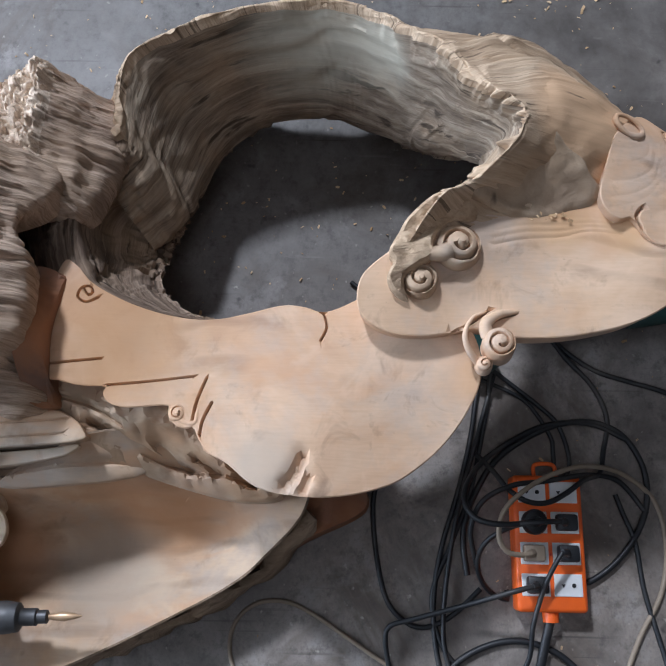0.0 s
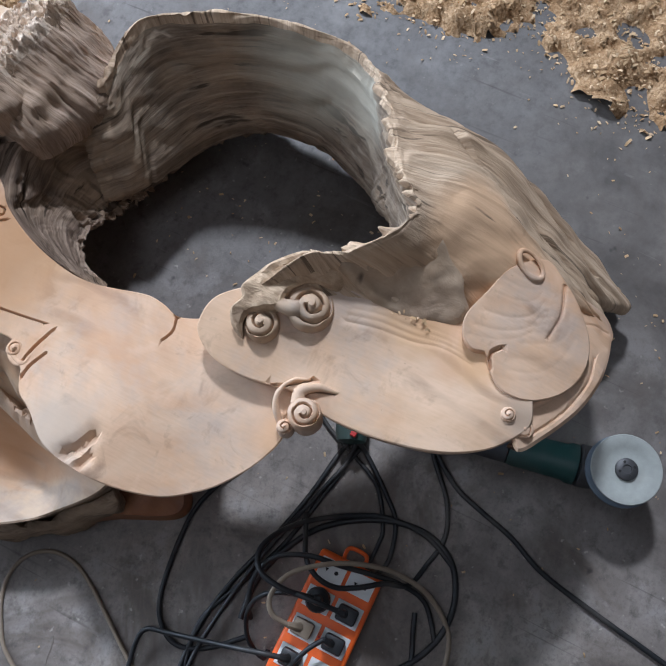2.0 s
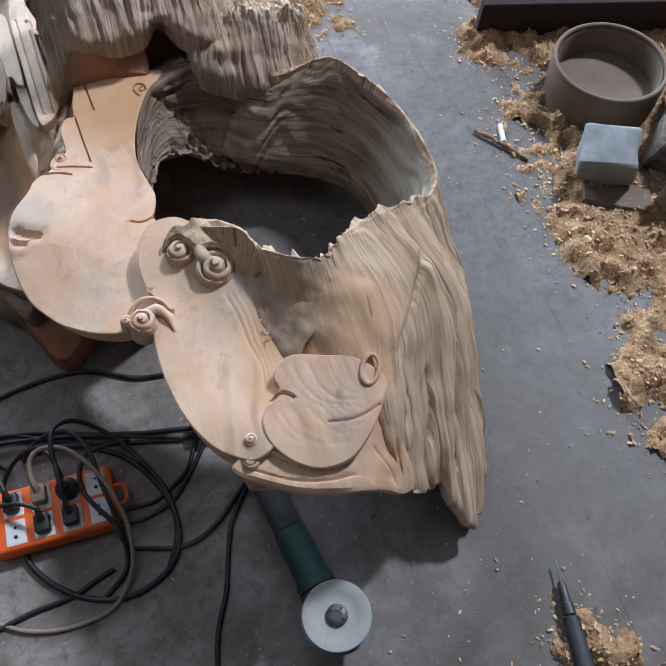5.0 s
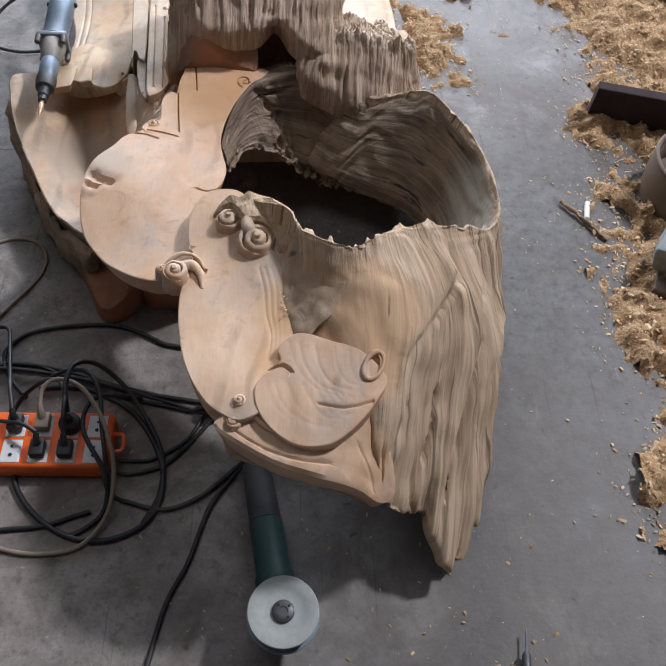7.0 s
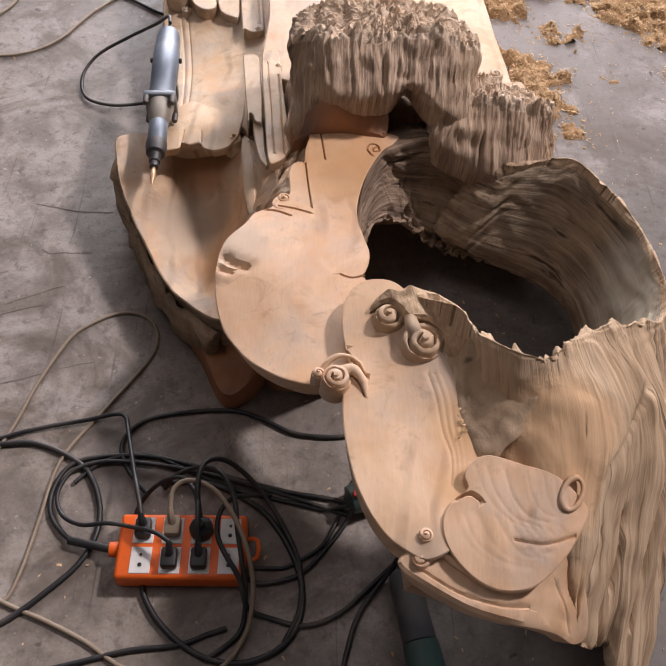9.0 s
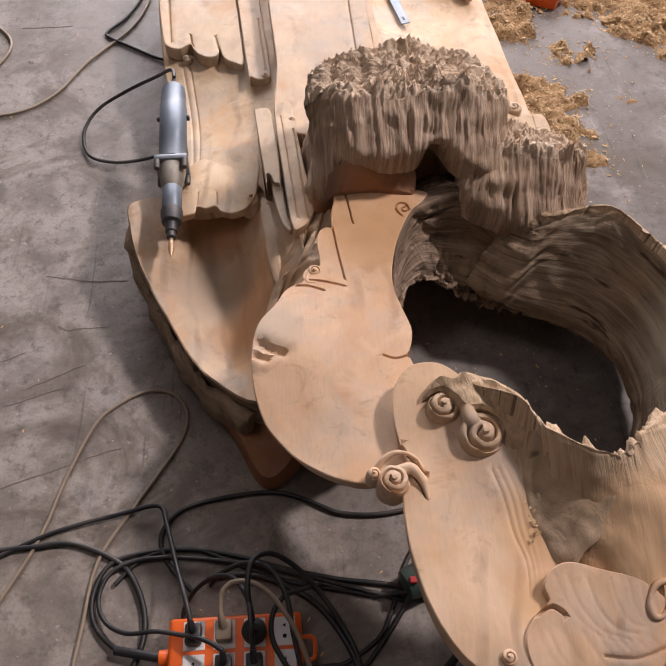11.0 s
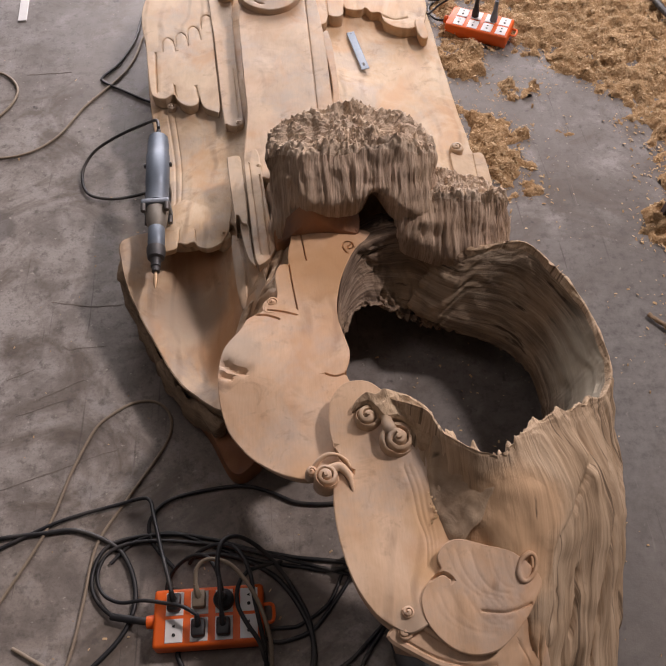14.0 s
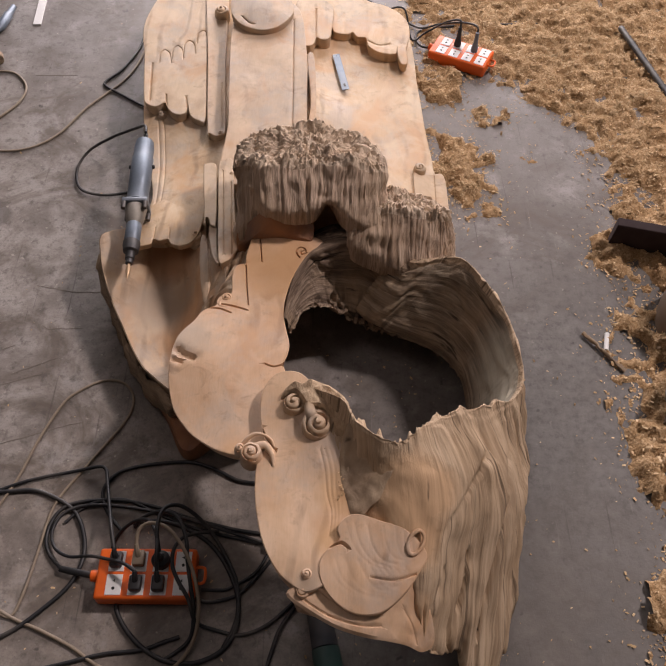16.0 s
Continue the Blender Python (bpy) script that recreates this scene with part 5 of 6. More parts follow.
BLACK = "black rubber power cable looping over the concrete floor"
cable([(-0.190, -0.2535, 0.022), (-0.225, -0.245, 0.015), (-0.263, -0.236, 0.010), (-0.306, -0.192), (-0.313, -0.142), (-0.289, -0.094), (-0.232, -0.078), (-0.158, -0.077), (-0.082, -0.092), (0.002, -0.119), (0.092, -0.142), (0.180, -0.157), (0.23, -0.18)], 0.0042, black_rubber, "black supply cable of the orange power strip")
V, F = tube(resample(smooth_line([(-0.190, -0.2535, 0.022), (-0.225, -0.245, 0.016), (-0.268, -0.235, 0.0115)], 6), 0.006), 0.0072, 10)
thing_mesh("cable_sleeve", V, F, black_rubber, "thick black sleeve on the power strip's supply cable", "cable sleeve")
cable([(-0.60, -0.075), (-0.50, -0.062), (-0.422, -0.058), (-0.363, -0.055), (-0.307, -0.075), (-0.261, -0.107), (-0.232, -0.162), (-0.226, -0.215), (-0.244, -0.268), (-0.288, -0.316), (-0.349, -0.366), (-0.46, -0.42)], 0.0050, black_rubber, "thick black power cable in a wide arc on the floor")
cable([(-0.143, -0.215, 0.080), (-0.152, -0.180, 0.085), (-0.170, -0.126, 0.060), (-0.196, -0.040, 0.030), (-0.206, -0.008, 0.022), (-0.226, 0.000, 0.018), (-0.278, -0.008, 0.010), (-0.350, -0.022, 0.006), (-0.420, -0.045, 0.006), (-0.56, -0.11, 0.006)], 0.0040, black_rubber, BLACK, (-0.141, -0.229, "flat"))
cable([(-0.150, -0.15), (-0.188, -0.108), (-0.208, -0.067), (-0.202, -0.033), (-0.168, -0.002), (-0.093, 0.015), (-0.015, 0.019), (0.041, 0.002), (0.104, -0.027), (0.190, -0.030), (0.30, 0.00), (0.36, 0.06)], 0.0042, black_rubber, BLACK)
cable([(-0.130, -0.290), (-0.138, -0.315), (-0.109, -0.361), (-0.062, -0.401), (-0.010, -0.422), (0.046, -0.420), (0.097, -0.390), (0.118, -0.335), (0.104, -0.262), (0.055, -0.185), (-0.011, -0.142), (-0.070, -0.125), (-0.13, -0.13)], 0.0050, black_rubber, "thick black power cable looping under the power strip")
cable([(0.035, -0.276), (0.070, -0.276), (0.095, -0.272), (0.151, -0.235), (0.182, -0.175), (0.203, -0.123), (0.23, -0.08)], 0.0036, black_rubber, BLACK)
cable([(-0.093, -0.262, 0.082), (-0.118, -0.246, 0.080), (-0.155, -0.232, 0.064), (-0.200, -0.220, 0.050), (-0.250, -0.215, 0.030), (-0.290, -0.188, 0.014), (-0.302, -0.145, 0.010), (-0.276, -0.103, 0.010), (-0.200, -0.090, 0.010), (-0.050, -0.112, 0.012), (0.100, -0.155, 0.010), (0.200, -0.185, 0.006)], 0.0038, black_rubber, BLACK, (-0.0945, -0.278, "flat"))
cable([(-0.048, -0.222, 0.080), (-0.055, -0.180, 0.100), (-0.048, -0.135, 0.098), (-0.020, -0.118, 0.080), (0.015, -0.130, 0.055), (0.050, -0.160, 0.030), (0.085, -0.210, 0.012), (0.112, -0.270, 0.007), (0.114, -0.340, 0.007), (0.090, -0.395, 0.007)], 0.0045, black_rubber, BLACK, (-0.048, -0.229, "round"))
cable([(-0.048, -0.262, 0.082), (-0.050, -0.232, 0.096), (-0.056, -0.190, 0.092), (-0.080, -0.150, 0.070), (-0.115, -0.140, 0.045), (-0.150, -0.158, 0.022), (-0.165, -0.190, 0.010), (-0.150, -0.190, 0.008)], 0.0040, black_rubber, BLACK, (-0.048, -0.278, "flat"))
cable([(0.060, -0.150, 0.010), (0.030, -0.168, 0.050), (0.000, -0.186, 0.075), (-0.018, -0.212, 0.078), (-0.020, -0.245, 0.070), (-0.004, -0.278, 0.066), (0.018, -0.310, 0.056), (0.032, -0.345, 0.020), (0.070, -0.358, 0.007), (0.124, -0.368, 0.006), (0.178, -0.348, 0.006), (0.227, -0.306, 0.006), (0.268, -0.272, 0.02)], 0.0042, black_rubber, BLACK)
cable([(-0.120, -0.145, 0.020), (-0.100, -0.135, 0.050), (-0.060, -0.128, 0.070), (-0.020, -0.145, 0.085), (0.004, -0.190, 0.085), (0.012, -0.240, 0.075), (0.022, -0.290, 0.060), (0.028, -0.330, 0.030), (0.020, -0.380, 0.008), (-0.03, -0.42, 0.006)], 0.0042, black_rubber, BLACK)
cable([(0.213, -0.155, 0.040), (0.195, -0.190, 0.012), (0.177, -0.216), (0.145, -0.255), (0.111, -0.287), (0.052, -0.302), (0.02, -0.29)], 0.0040, black_rubber, BLACK)
cable([(0.205, -0.175, 0.030), (0.150, -0.172), (0.110, -0.164), (0.005, -0.140), (-0.082, -0.106), (-0.160, -0.074), (-0.235, -0.088), (-0.28, -0.13)], 0.0040, black_rubber, BLACK)
cable([(0.276, -0.262, 0.045), (0.262, -0.282, 0.020), (0.240, -0.305), (0.206, -0.353), (0.188, -0.407), (0.171, -0.465), (0.143, -0.527), (0.123, -0.622), (0.10, -0.75), (0.06, -0.95)], 0.0044, black_rubber, "black power cable of the angle grinder trailing over the floor")
cable([(-0.40, -0.31), (-0.356, -0.335), (-0.338, -0.290), (-0.326, -0.200), (-0.312, -0.090), (-0.261, 0.002), (-0.190, 0.118), (-0.174, 0.170), (-0.184, 0.212), (-0.216, 0.238), (-0.262, 0.238), (-0.310, 0.210), (-0.345, 0.172), (-0.383, 0.073), (-0.422, -0.061), (-0.52, -0.25)], 0.0034, beige_rubber, "thin beige cable in a long loop on the floor")
cable([(-0.098, -0.205, 0.080), (-0.094, -0.178, 0.092), (-0.070, -0.165, 0.098), (-0.030, -0.178, 0.095), (0.008, -0.225, 0.085), (0.032, -0.280, 0.070), (0.040, -0.330, 0.045), (0.030, -0.385, 0.018), (-0.010, -0.434, 0.006), (-0.079, -0.446, 0.005), (-0.150, -0.432, 0.005), (-0.216, -0.393, 0.005), (-0.286, -0.361, 0.005), (-0.358, -0.332, 0.005), (-0.45, -0.28, 0.005)], 0.0040, beige_rubber, "beige cable with a translucent plug in the power strip", (-0.0945, -0.226, "beige"))
cable([(-0.30, -0.44), (-0.241, -0.428), (-0.149, -0.406), (-0.075, -0.398), (-0.030, -0.382), (0.0, -0.372)], 0.0042, black_rubber, BLACK)
cable([(-0.205, 0.905, 0.225), (-0.215, 0.945, 0.215), (-0.262, 1.010, 0.150), (-0.350, 1.050, 0.080), (-0.425, 1.035, 0.040), (-0.458, 0.980, 0.015), (-0.438, 0.905, 0.010), (-0.375, 0.878, 0.010), (-0.310, 0.885, 0.010), (-0.262, 0.890, 0.020)], 0.0042, black_rubber, "black cable curving from the straight grinder to the floor")
cable([(-0.10, 1.90, 0.010), (-0.162, 1.872), (-0.220, 1.833), (-0.306, 1.777), (-0.345, 1.724), (-0.360, 1.598), (-0.400, 1.478), (-0.446, 1.412), (-0.440, 1.385), (-0.377, 1.340), (-0.306, 1.290), (-0.275, 1.270, 0.01)], 0.0042, black_rubber, BLACK)
cable([(-0.12, 1.89), (-0.189, 1.834), (-0.270, 1.726), (-0.331, 1.624), (-0.355, 1.503), (-0.392, 1.410), (-0.485, 1.277), (-0.548, 1.152), (-0.620, 1.085), (-0.713, 1.066), (-0.85, 1.09)], 0.0036, beige_rubber, "thin brown cable running over the concrete floor")
cable([(-0.95, 1.02), (-0.83, 1.13), (-0.753, 1.224), (-0.709, 1.298), (-0.703, 1.375), (-0.749, 1.441), (-0.809, 1.455), (-0.90, 1.43)], 0.0040, beige_rubber, "thin brown cable in a small loop on the floor")
# cables at the far strip
cable([(0.745, 1.590, 0.115), (0.742, 1.600, 0.135), (0.700, 1.625, 0.110), (0.640, 1.660, 0.045), (0.590, 1.640, 0.03), (0.560, 1.70, 0.11), (0.50, 1.78, 0.05)], 0.0036, black_rubber, "black cable plugged upright into the far power strip")
cable([(0.800, 1.560, 0.105), (0.800, 1.580, 0.125), (0.760, 1.640, 0.100), (0.690, 1.690, 0.060), (0.620, 1.740, 0.012), (0.52, 1.85, 0.006), (0.40, 1.95, 0.006)], 0.0036, black_rubber, "black cable with a metal plug in the far power strip")
cable([(0.666, 1.606, 0.022), (0.625, 1.625, 0.015), (0.610, 1.690, 0.006), (0.640, 1.735, 0.006), (0.76, 1.765, 0.006), (0.959, 1.779, 0.006), (1.275, 1.802, 0.006), (1.549, 1.843, 0.006), (1.8, 1.90, 0.006)], 0.0042, black_rubber, "black supply cable of the far power strip across the sawdust")
for nm, x, y, mat in (("upright_plug", 0.745, 1.590, black_rubber), ("upright_plug", 0.800, 1.560, steel_blue)):
    V, F = lathe([(0.012, 0.0446), (0.012, 0.060), (0.008, 0.075), (0.006, 0.115)], 12)
    thing_mesh(nm, V + np.array((x, y, 0)), F, mat, "slim upright plug standing in the far power strip", "plug")


# ---- tools ----
def angle_grinder():
    g = empty("angle_grinder", (0, 0, 0), 0, label="dark green angle grinder with a worn grey disc facing up", category="angle grinder")
    # built along x, the disc end at the origin, the tail at +x
    def along(profile, z, sides=24):
        V, F = lathe(profile, sides)
        return np.c_[V[:, 2], V[:, 0], V[:, 1] * 0.92 + z], F
    sub("grip", *along([(0.006, 0.285), (0.017, 0.283), (0.023, 0.276), (0.025, 0.262), (0.0255, 0.240), (0.0265, 0.172), (0.024, 0.170), (0.018, 0.169)], 0.034), tool_grip, g, "dark moulded grip")
    sub("motor_housing", *along([(0.018, 0.1695), (0.0275, 0.169), (0.0285, 0.160), (0.0295, 0.080), (0.033, 0.072), (0.033, 0.062), (0.020, 0.060)], 0.036), tool_green, g, "dark green plastic housing")
    sub("gear_head", *along([(0.020, 0.0598), (0.034, 0.058), (0.034, 0.040), (0.028, 0.012), (0.024, -0.020), (0.012, -0.030)], 0.042), steel_dark, g, "dark cast metal gear head")
    V, F = lathe([(0.010, 0.070), (0.056, 0.076), (0.056, 0.080), (0.040, 0.082), (0.010, 0.080)], 36)
    sub("guard", V, F, steel_blue, g, "thin metal guard")
    V, F = lathe([(0.015, 0.0955), (0.048, 0.0985), (0.0535, 0.0995), (0.0540, 0.1015), (0.0530, 0.1030), (0.037, 0.1025), (0.034, 0.1000), (0.018, 0.0995), (0.010, 0.1000)], 48)
    disc = sub("disc", V, F, disc_grey, g, "worn grey grinding disc")
    V, F = lathe([(0.017, 0.0985), (0.017, 0.1035), (0.0155, 0.1048), (0.007, 0.1052), (0.0065, 0.1035), (0.001, 0.1035)], 28)
    nut = sub("flange_nut", V, F, steel_dark, disc, "dark flange nut with four pin holes")
    for a in range(4):
        bm = bmesh.new()
        bmesh.ops.create_cone(bm, cap_ends=True, segments=8, radius1=0.0022, radius2=0.0022, depth=0.0008, matrix=pose(0.0115 * math.cos(0.5 + a * math.pi / 2), 0.0115 * math.sin(0.5 + a * math.pi / 2), 0.1052))
        part("pin_hole", bm, hole_black, disc)
    sub("cord_guard", *along([(0.004, 0.320), (0.006, 0.300), (0.008, 0.284), (0.004, 0.283)], 0.036), black_rubber, g)
    g.matrix_world = pose(0.3295, -0.567, 0.0, 0, 0, 100.5)
    return g


angle_grinder()


def tool_under():
    g = empty("power_tool", (0.20, -0.165, 0), 0, label="dark green power tool half hidden below the carving", category="power tool")
    V, F = lathe([(0.008, 0.0), (0.024, 0.004), (0.027, 0.02), (0.027, 0.14), (0.030, 0.15), (0.030, 0.19), (0.012, 0.20)], 24)
    m = pose(0.192, -0.168, 0.030, 0, 90, 22)
    sub("housing", moved(V, m), F, tool_green, g, "dark green housing")
    part("switch", box_bm(0.200, 0.212, -0.172, -0.162, 0.054, 0.062, 0.001, 1), red_plastic, g, "small red switch")
    return g


tool_under()


def die_grinder():
    g = empty("straight_grinder", (0, 0, 0), 0, label="blue-grey straight grinder with a carving bit resting on the wing", category="straight grinder")
    # built along x from the bit's tip
    def along(profile, sides=24):
        V, F = lathe(profile, sides)
        return np.c_[V[:, 2], V[:, 0], V[:, 1]], F
    sub("bit", *along([(0.001, 0.0), (0.004, 0.010), (0.0065, 0.024), (0.005, 0.036), (0.0035, 0.044)], 14), brass, g, "pale pointed carving bit")
    sub("collet", *along([(0.005, 0.044), (0.009, 0.046), (0.009, 0.058), (0.0115, 0.060), (0.0115, 0.078), (0.013, 0.080)], 18), steel_dark, g, "dark collet nut")
    sub("nose", *along([(0.013, 0.080), (0.019, 0.084), (0.0215, 0.100), (0.0215, 0.112), (0.018, 0.113)]), steel_dark, g, "grey nose ring")
    sub("neck", *along([(0.018, 0.113), (0.0195, 0.115), (0.0195, 0.168), (0.0185, 0.170)]), steel_blue, g, "blue-grey metal neck")
    sub("cone", *along([(0.0185, 0.170), (0.022, 0.180), (0.028, 0.222), (0.026, 0.226)]), clay_metal, g, "dull cast metal cone")
    body = part("flange", box_bm(0.226, 0.240, -0.033, 0.033, -0.030, 0.030, 0.004, 2), steel_blue, g, "square flange", True)
    for sy in (-1, 1):
        for sz in (-1, 1):
            V, F = lathe([(0.0055, 0.205), (0.0065, 0.208), (0.0065, 0.226), (0.004, 0.227)], 12)
            sub("bolt", np.c_[V[:, 2], V[:, 0] + sy * 0.027, V[:, 1] + sz * 0.024], F, steel_dark, g)
    sub("motor_housing", *along([(0.024, 0.240), (0.0285, 0.242), (0.0275, 0.300), (0.0285, 0.302), (0.0285, 0.400), (0.026, 0.405), (0.0265, 0.440), (0.024, 0.462), (0.012, 0.470), (0.006, 0.474)]), steel_blue, g, "blue-grey ribbed motor housing")
    for sy in (-1, 1):
        V, F = lathe([(0.006, 0.0), (0.006, 0.006), (0.003, 0.0075)], 10)
        V = np.c_[V[:, 0] + 0.372, sy * (0.027 + V[:, 2]), V[:, 1]]
        sub("brush_cap", V, F if sy > 0 else [f[::-1] for f in F], black_rubber, g)
    sub("cord_guard", *along([(0.007, 0.472), (0.006, 0.490), (0.0045, 0.500)], 12), black_rubber, g)
    g.matrix_world = pose(-0.190, 0.417, 0.190, 0, -2.6, 92.0)
    return g


clay_metal = plain("cast_metal", (0.26, 0.24, 0.21), 0.55, 0.4, 0.3, 0.2)
die_grinder()

ruler = empty("steel_ruler", (0.338, 1.32, 0.12), 0, label="short blue-grey metal blade lying on the wing", category="metal blade")
m = look((0.338, 1.322, 0.126), (0.338, 1.322, 0)) @ pose(0, 0, 0, 0, 0, 0)
me_bm = box_bm(-0.0115, 0.0115, -0.092, 0.092, 0.0, 0.003, 0.0008, 1)
blade = part("blade", me_bm, steel_blue, ruler, "blue-grey flat metal")
blade.matrix_world = pose(0.337, 1.321, 0.1255, -1.0, -5.0, 9.5)
hole = part("slot", box_bm(-0.003, 0.003, -0.078, -0.064, 0.0031, 0.0036), hole_black, ruler)
hole.matrix_world = pose(0.337, 1.321, 0.1255, -1.0, -5.0, 9.5)
hole2 = part("hole", box_bm(-0.002, 0.002, 0.080, 0.084, 0.0031, 0.0036), hole_black, ruler)
hole2.matrix_world = pose(0.337, 1.321, 0.1255, -1.0, -5.0, 9.5)


def small_screwdriver():
    g = empty("rotary_tool", (0, 0, 0), 0, label="dark slim rotary tool with a thin bit on the floor", category="rotary tool")
    def along(profile, sides=16):
        V, F = lathe(profile, sides)
        return np.c_[V[:, 2], V[:, 0], V[:, 1] + 0.016], F
    sub("bit", *along([(0.0008, 0.0), (0.0015, 0.004), (0.0015, 0.035)], 8), steel_blue, g)
    sub("chuck", *along([(0.004, 0.035), (0.007, 0.040), (0.008, 0.070), (0.010, 0.072), (0.011, 0.090), (0.008, 0.091)]), steel_dark, g)
    sub("handle", *along([(0.008, 0.091), (0.013, 0.095), (0.015, 0.120), (0.0155, 0.230), (0.012, 0.250), (0.004, 0.252)]), tool_grip, g, "dark moulded handle")
    g.matrix_world = pose(0.722, -0.574, 0.0, 0, 0, 261)
    return g


small_screwdriver()

# ---- clutter at the edge of the sawdust ----
tagged(part("dark_board", box_bm(-0.30, 0.30, -0.014, 0.014, 0.0, 0.112, 0.002, 1), board_dark, None), "dark brown board standing on edge in sawdust", "board").matrix_world = pose(1.395, 0.655, 0.0, 8, 0, -13)
V, F = lathe([(0.118, 0.0), (0.130, 0.0), (0.134, 0.05), (0.134, 0.108), (0.132, 0.114), (0.127, 0.114), (0.125, 0.110), (0.124, 0.106), (0.121, 0.110), (0.119, 0.106), (0.116, 0.045), (0.005, 0.042)], 48)
pot = thing_mesh("clay_pot", V + np.array((1.305, 0.425, 0.0)), F, clay_brown, "wide brown ring-shaped pot standing in sawdust", "pot")
turn = np.arange(50) / 48 * 2 * np.pi
V, F = tube(np.c_[1.305 + 0.1295 * np.cos(turn), 0.425 + 0.1295 * np.sin(turn), np.full(50, 0.114)], 0.0055, 8, False)
sub("rim", V, F, clay_brown, pot, "rounded rim", 60)


def rough_block(name, dims, place, material, label, category, seed, amount=0.008):
    bm = bmesh.new()
    bmesh.ops.create_cube(bm, size=1, matrix=Matrix.Diagonal((*dims, 1)))
    bmesh.ops.bevel(bm, geom=bm.edges[:], offset=min(dims) * 0.16, segments=3, affect="EDGES", profile=0.6)
    bmesh.ops.subdivide_edges(bm, edges=bm.edges[:], cuts=2, use_grid_fill=True)
    P = np.array([v.co[:] for v in bm.verts])
    d = amount * fbm(P * 18, seed, 3)
    for v, k in zip(bm.verts, d):
        v.co += v.co.normalized() * k
    ob = part(name, bm, material, None, "", True)
    ob.matrix_world = place
    return tagged(ob, label, category)


rough_block("white_block", (0.125, 0.105, 0.085), pose(1.195, 0.195, 0.078, 14, -8, -30), white_stone, "chipped pale stone block propped on a plank", "stone block", 3, 0.008)
rough_block("plank_offcut", (0.150, 0.110, 0.030), pose(1.205, 0.140, 0.014, 0, 0, -28), clay_brown, "brown wooden offcut lying in sawdust", "wood offcut", 5, 0.004)
rough_block("grey_root_piece", (0.10, 0.26, 0.16), pose(1.42, 0.24, 0.085, 20, 10, -38), root_grey, "grey weathered root piece beside the pot", "root piece", 7, 0.03)
rough_block("grey_root_piece", (0.16, 0.12, 0.10), pose(1.36, 0.06, 0.05, 0, 15, 20), root_grey, "small grey weathered root piece on the floor", "root piece", 9, 0.03)
V, F = tube(resample(smooth_line([(0.972, 0.400, 0.008), (1.000, 0.365, 0.009), (1.030, 0.322, 0.008), (1.062, 0.285, 0.006)], 6), 0.006), 0.0048, 8)
V = V + 0.002 * fbm(V * 90, 3, 2)[:, None]
thing_mesh("twig", V, F, root_bark, "thin brown twig lying on the concrete floor", "twig")
V, F = lathe([(0.0045, -0.028), (0.0065, -0.027), (0.0065, 0.027), (0.0045, 0.028)], 14)
thing_mesh("chalk_stick", moved(V, pose(1.031, 0.374, 0.0066, 90, 0, -14)), F, white_plastic, "short white chalk stick lying on the floor", "chalk")
tagged(part("white_strip", box_bm(-0.014, 0.014, -0.11, 0.11, 0, 0.006, 0.001, 1), white_plastic, None), "white plastic strip lying on the floor", "plastic strip").matrix_world = pose(-0.752, 1.835, 0.0, 0, 0, 4)
V, F = lathe([(0.004, -0.075), (0.010, -0.07), (0.012, -0.02), (0.016, -0.015), (0.016, 0.05), (0.010, 0.07), (0.004, 0.08)], 16)
thing_mesh("air_fitting", moved(V, pose(-0.853, 1.745, 0.016, 90, 0, -8)), F, steel_blue, "grey metal fitting lying on the floor", "fitting")
V, F = lathe([(0.008, -0.02), (0.018, -0.018), (0.018, 0.018), (0.008, 0.02)], 14)
thing_mesh("rubber_bung", moved(V, pose(-0.825, 1.512, 0.018, 80, 0, 20)), F, root_bark, "small dark bung on the floor", "bung")
n = 60
ss = np.linspace(0, 1, n)
line = np.c_[1.350 + ss * 0.115, 1.735 - ss * 0.53, np.full(n, 0.030)]
V, F = tube(line, 0.0095 + 0.0025 * (np.arange(n) % 2), 8)
thing_mesh("steel_bar", V, F, steel_dark, "dark ribbed steel bar lying in sawdust", "steel bar")

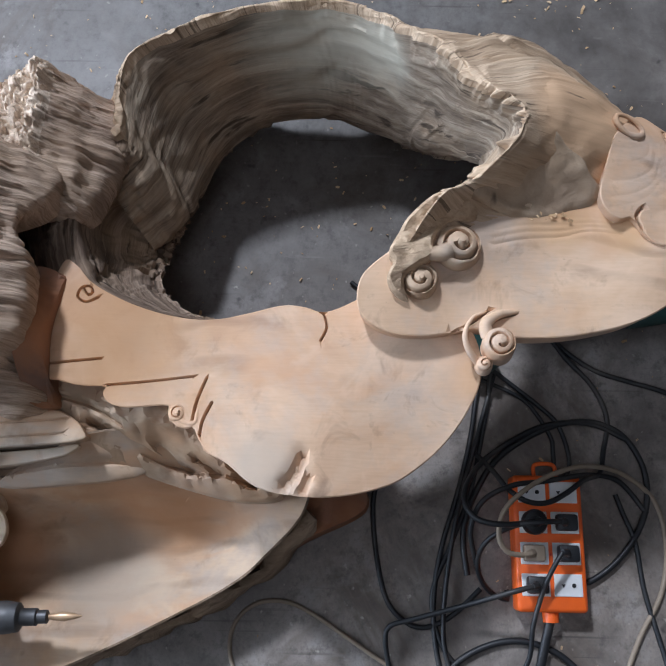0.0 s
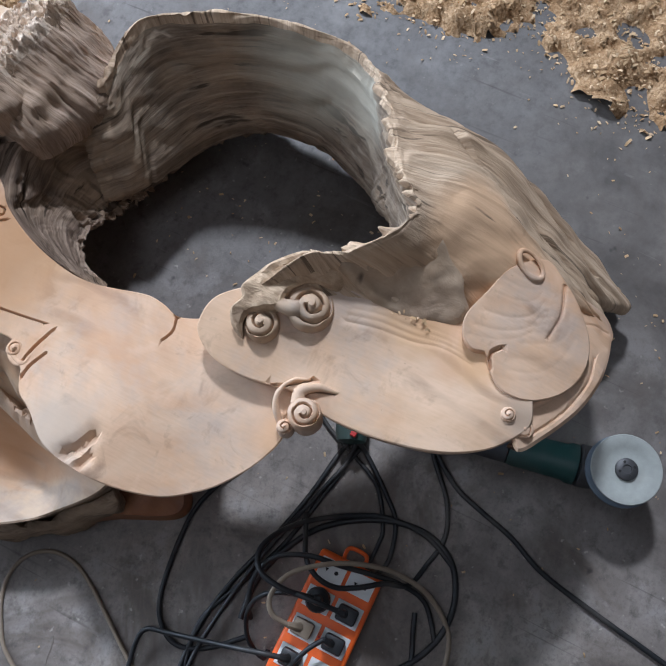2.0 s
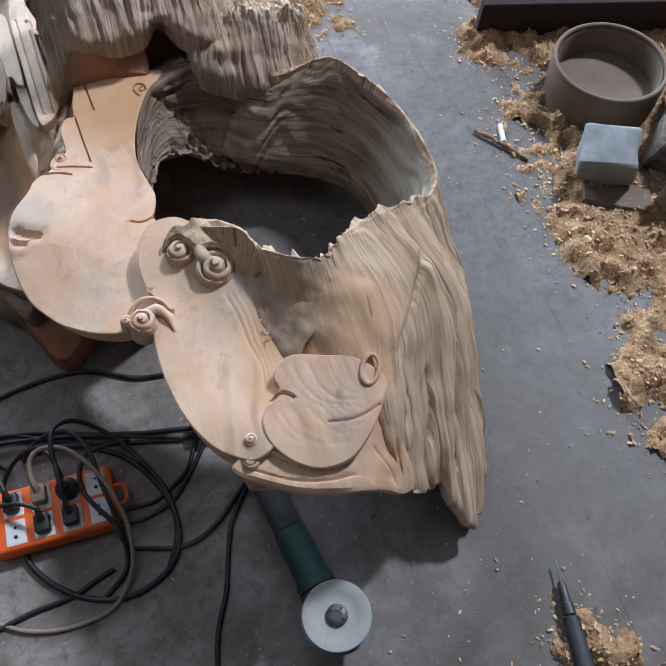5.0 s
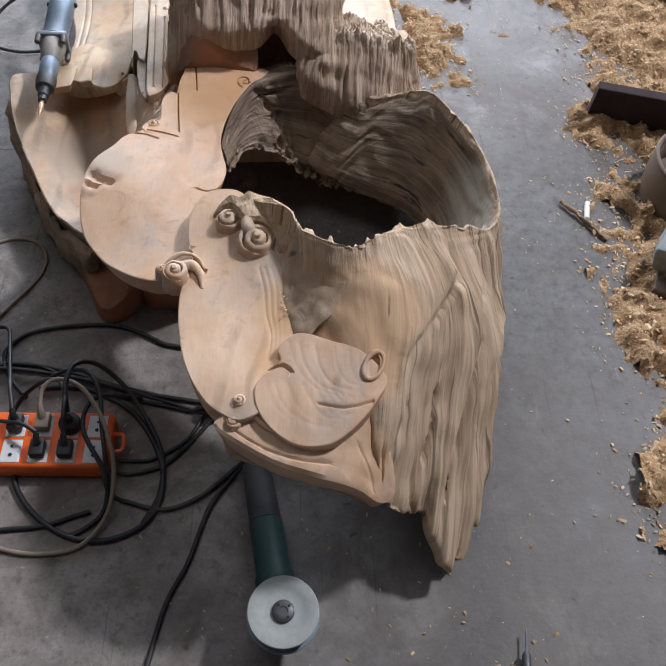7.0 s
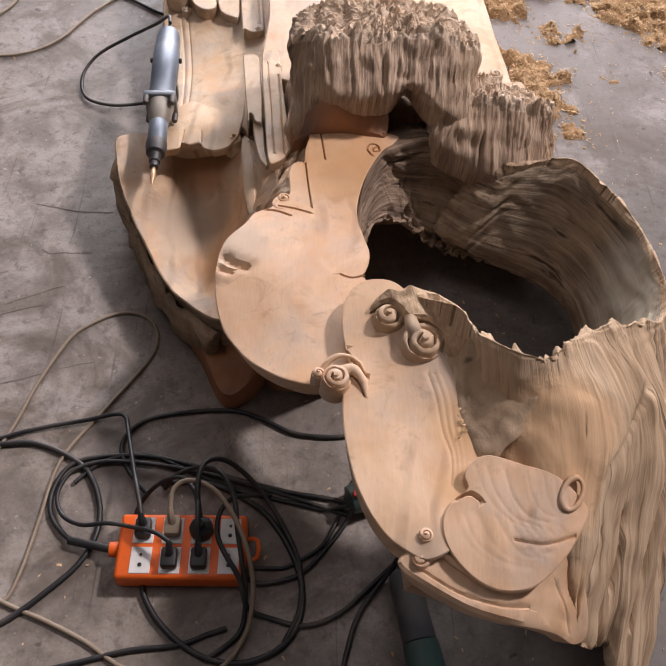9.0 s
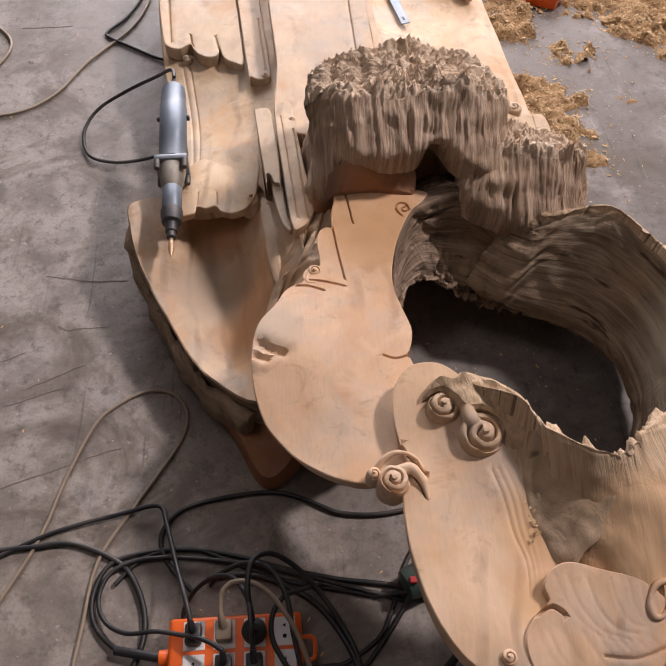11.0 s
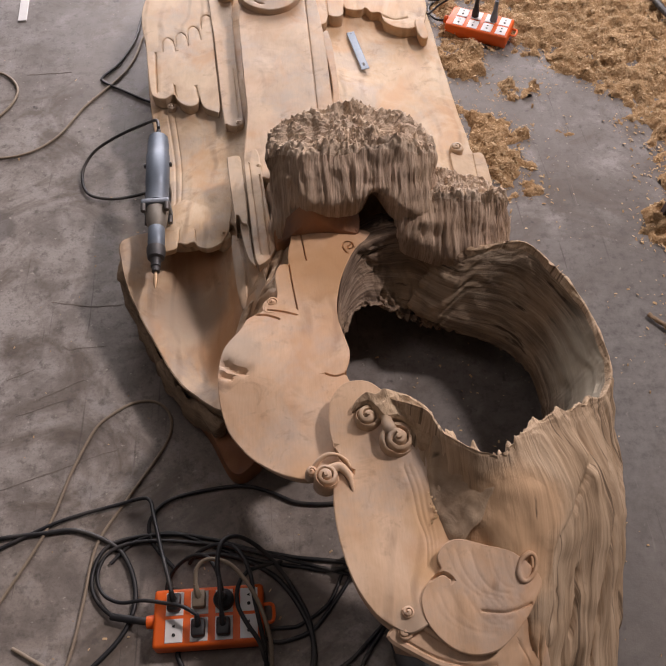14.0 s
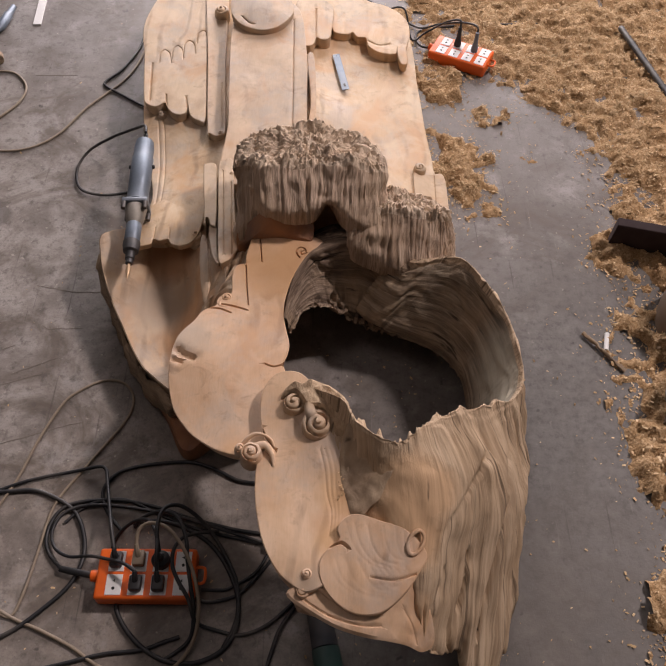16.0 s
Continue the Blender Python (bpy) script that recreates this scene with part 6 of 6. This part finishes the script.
# ---- sawdust and chips ----
def spread(p):
    """How thickly sawdust lies at places on the floor, 0 to 1."""
    x, y = p[:, 0], p[:, 1]
    n1 = fbm(p * 3.2, 201, 3)
    n2 = fbm(p * 11, 211, 3)
    edge = np.interp(y, [-1.6, -0.9, -0.60, -0.4, -0.29, -0.15, -0.03, 0.08, 0.2, 0.32, 0.45, 0.62, 0.75, 0.95, 1.1, 1.3, 1.5, 1.8, 2.6],
                     [1.60, 1.40, 1.15, 0.99, 1.02, 1.03, 1.02, 1.05, 1.02, 1.05, 1.06, 1.04, 1.07, 1.14, 1.08, 0.98, 0.78, 0.58, 0.40])
    field = np.clip((x - edge) * 7 + np.interp(y, [0.2, 0.35], [0.50, 0.15]) + 0.60 * n1 * np.clip((x - edge) * 9, 0, 1) + 0.95 * n2, 0, 1) * (x > edge - 0.04) * np.interp(y, [-1.5, -0.55, -0.4], [0.15, 0.40, 1.0])
    field = field * np.clip((2.40 - x + 0.35 * n1) * 4, 0, 1) * np.clip((2.50 - y + 0.35 * n1) * 4, 0, 1)
    strip = np.interp(y, [0.8, 0.95, 1.05, 1.2, 1.35, 1.6], [0.70, 0.72, 0.70, 0.64, 0.65, 0.68])
    side = np.clip(1.15 - np.abs(x - strip) * np.interp(y, [0.8, 1.0, 1.1, 1.3], [9, 7.5, 9, 12]), 0, 1) * np.clip((y - 0.80) * 9, 0, 1)
    lump = np.clip(1.1 - np.hypot((x - 0.935) / 0.060, (y - 1.085) / 0.045), 0, 1) + np.clip(1.0 - np.hypot((x - 0.80) / 0.10, (y - 1.27) / 0.06), 0, 1)
    side = np.clip(side * 1.3 - 0.1 + 0.9 * n2 * (side > 0.02) + 0.5 * n1 * (side > 0.02), 0, 1)
    near = np.clip(1.10 - np.hypot((x - 0.68) / 0.14, (y + 0.86) / 0.22), 0, 1)
    near = np.clip(near * 1.0 - 0.02 + 0.9 * n2 * (near > 0.02), 0, 1)
    bare = np.clip(1.2 - np.hypot((x - 0.90) / 0.20, (y - 1.12) / 0.30), 0, 1)
    lump = np.clip(lump * 0.9 + 0.7 * n2 * (lump > 0.02), 0, 1)
    return np.clip(np.maximum(np.maximum(np.maximum(field - 0.9 * bare, side), near), lump), 0, 1)


step = 0.0095
gx, gy = np.meshgrid(np.arange(0.42, 2.6, step), np.arange(-1.6, 2.7, step), indexing="ij")
P = np.c_[gx.ravel(), gy.ravel()]
D = spread(P)


def bed(p, d):
    """Height of the clumpy dust: it sinks below the floor where it is thin."""
    return 0.030 * (d - 0.42) + 0.013 * fbm(p * 19, 221, 3) + 0.013 * fbm(p * 52, 225, 2)


Z = np.minimum(np.minimum(bed(P, D), 0.03), 0.062 * (D - 0.18))
R, C = gx.shape
keep = D > 0.04
cells = []
for i in range(R - 1):
    for j in range(C - 1):
        k = i * C + j
        if keep[k] and keep[k + 1] and keep[k + C] and keep[k + C + 1]:
            cells.append((k, k + C, k + C + 1, k + 1))


def dust_bed():
    n = Nodes("dust_bed", 0.97, spec=0.1)
    a = n.noise(n.coords(), 140, 4, 0.7)
    b = n.noise(n.coords(), 22, 4, 0.6)
    c = n.ramp(a, (0.32, (0.20, 0.12, 0.062)), (0.50, (0.43, 0.28, 0.155)), (0.70, (0.64, 0.46, 0.29)))
    c = n.mix(n.ramp(b, (0.40, 0.55), (0.60, 0.0)), c, (0.30, 0.17, 0.08))
    return n.done(c, height=n.math("ADD", a, n.math("MULTIPLY", b, 1.5)), strength=0.9, distance=0.006)


used = sorted({k for f in cells for k in f})
index = {k: i for i, k in enumerate(used)}
thing_mesh("sawdust_bed", np.c_[P, Z][used], [tuple(index[k] for k in f) for f in cells], dust_bed(), "drifts of brown sawdust spread over the concrete floor", "sawdust", sharp=0, kind="stuff")


def chips(name, places, size_lo, size_hi, material, label, lift=None, seed=1):
    """Many small curled shavings in one mesh."""
    r = np.random.RandomState(seed)
    n = len(places)
    L = size_lo + (size_hi - size_lo) * r.rand(n) ** 2
    Wd = L * (0.3 + 0.4 * r.rand(n))
    yaw, tilt, bend = r.rand(n) * 6.283, (r.rand(n) - 0.5) * 1.4, 0.25 + 0.6 * r.rand(n)
    V, F = [], []
    us = np.array([-0.5, -0.17, 0.17, 0.5])
    for k in range(n):
        z = us * np.sin(tilt[k]) * L[k] - bend[k] * L[k] * (us**2 - 0.08)
        z = z - z.min() + (lift[k] if lift is not None else 0.0) + 0.0006
        c, s = np.cos(yaw[k]), np.sin(yaw[k])
        for u, h in zip(us, z):
            w = Wd[k] * (0.5 - 0.25 * abs(u))
            for side in (-1, 1):
                V.append((places[k, 0] + c * u * L[k] - s * side * w, places[k, 1] + s * u * L[k] + c * side * w, h + 0.15 * w * side))
        b = k * 8
        F += [(b, b + 2, b + 3, b + 1), (b + 2, b + 4, b + 5, b + 3), (b + 4, b + 6, b + 7, b + 5)]
    return thing_mesh(name, np.array(V), F, material, label, "wood shavings", sharp=0, kind="stuff")


r = np.random.RandomState(12)
Q = np.c_[0.42 + 1.5 * r.rand(120000), -1.45 + 3.6 * r.rand(120000)]
d = spread(Q)
pick = r.rand(len(Q)) < d**0.7 * 0.70
Q = Q[pick] + r.randn(int(pick.sum()), 2) * np.where(r.rand(int(pick.sum())) < 0.3, 0.050, 0.018)[:, None]
d = spread(Q)
lift = np.clip(np.minimum(bed(Q, d), 0.062 * (d - 0.18)), 0, 0.03)
chips("wood_shavings", Q, 0.0035, 0.0115, sawdust, "loose curled wood shavings on the sawdust drifts", lift, 5)
# crumbs over the whole floor, thicker near the front
Q = np.c_[-1.0 + 2.3 * r.rand(4200), -1.2 + 3.2 * r.rand(4200)]
w = np.where(Q[:, 0] > 0.3, 1.0, 0.22) * np.interp(Q[:, 1], [-1.2, -0.3, 0.6, 2.0], [1.0, 1.0, 0.35, 0.25])
Q = Q[r.rand(len(Q)) < w * (0.35 + 0.9 * (vnoise(Q * 6, 301) > 0))]
chips("wood_crumbs", Q, 0.0022, 0.0085, sawdust, "pale wood crumbs scattered over the concrete floor", None, 9)
# crumbs caught in the valley of the carving
Q = np.c_[0.316 + 0.010 * r.rand(16), -0.235 + 0.07 * r.rand(16)]
chips("valley_crumbs", Q, 0.003, 0.009, sawdust, "small wood crumbs caught in a carved hollow", np.full(16, 0.368), 17)
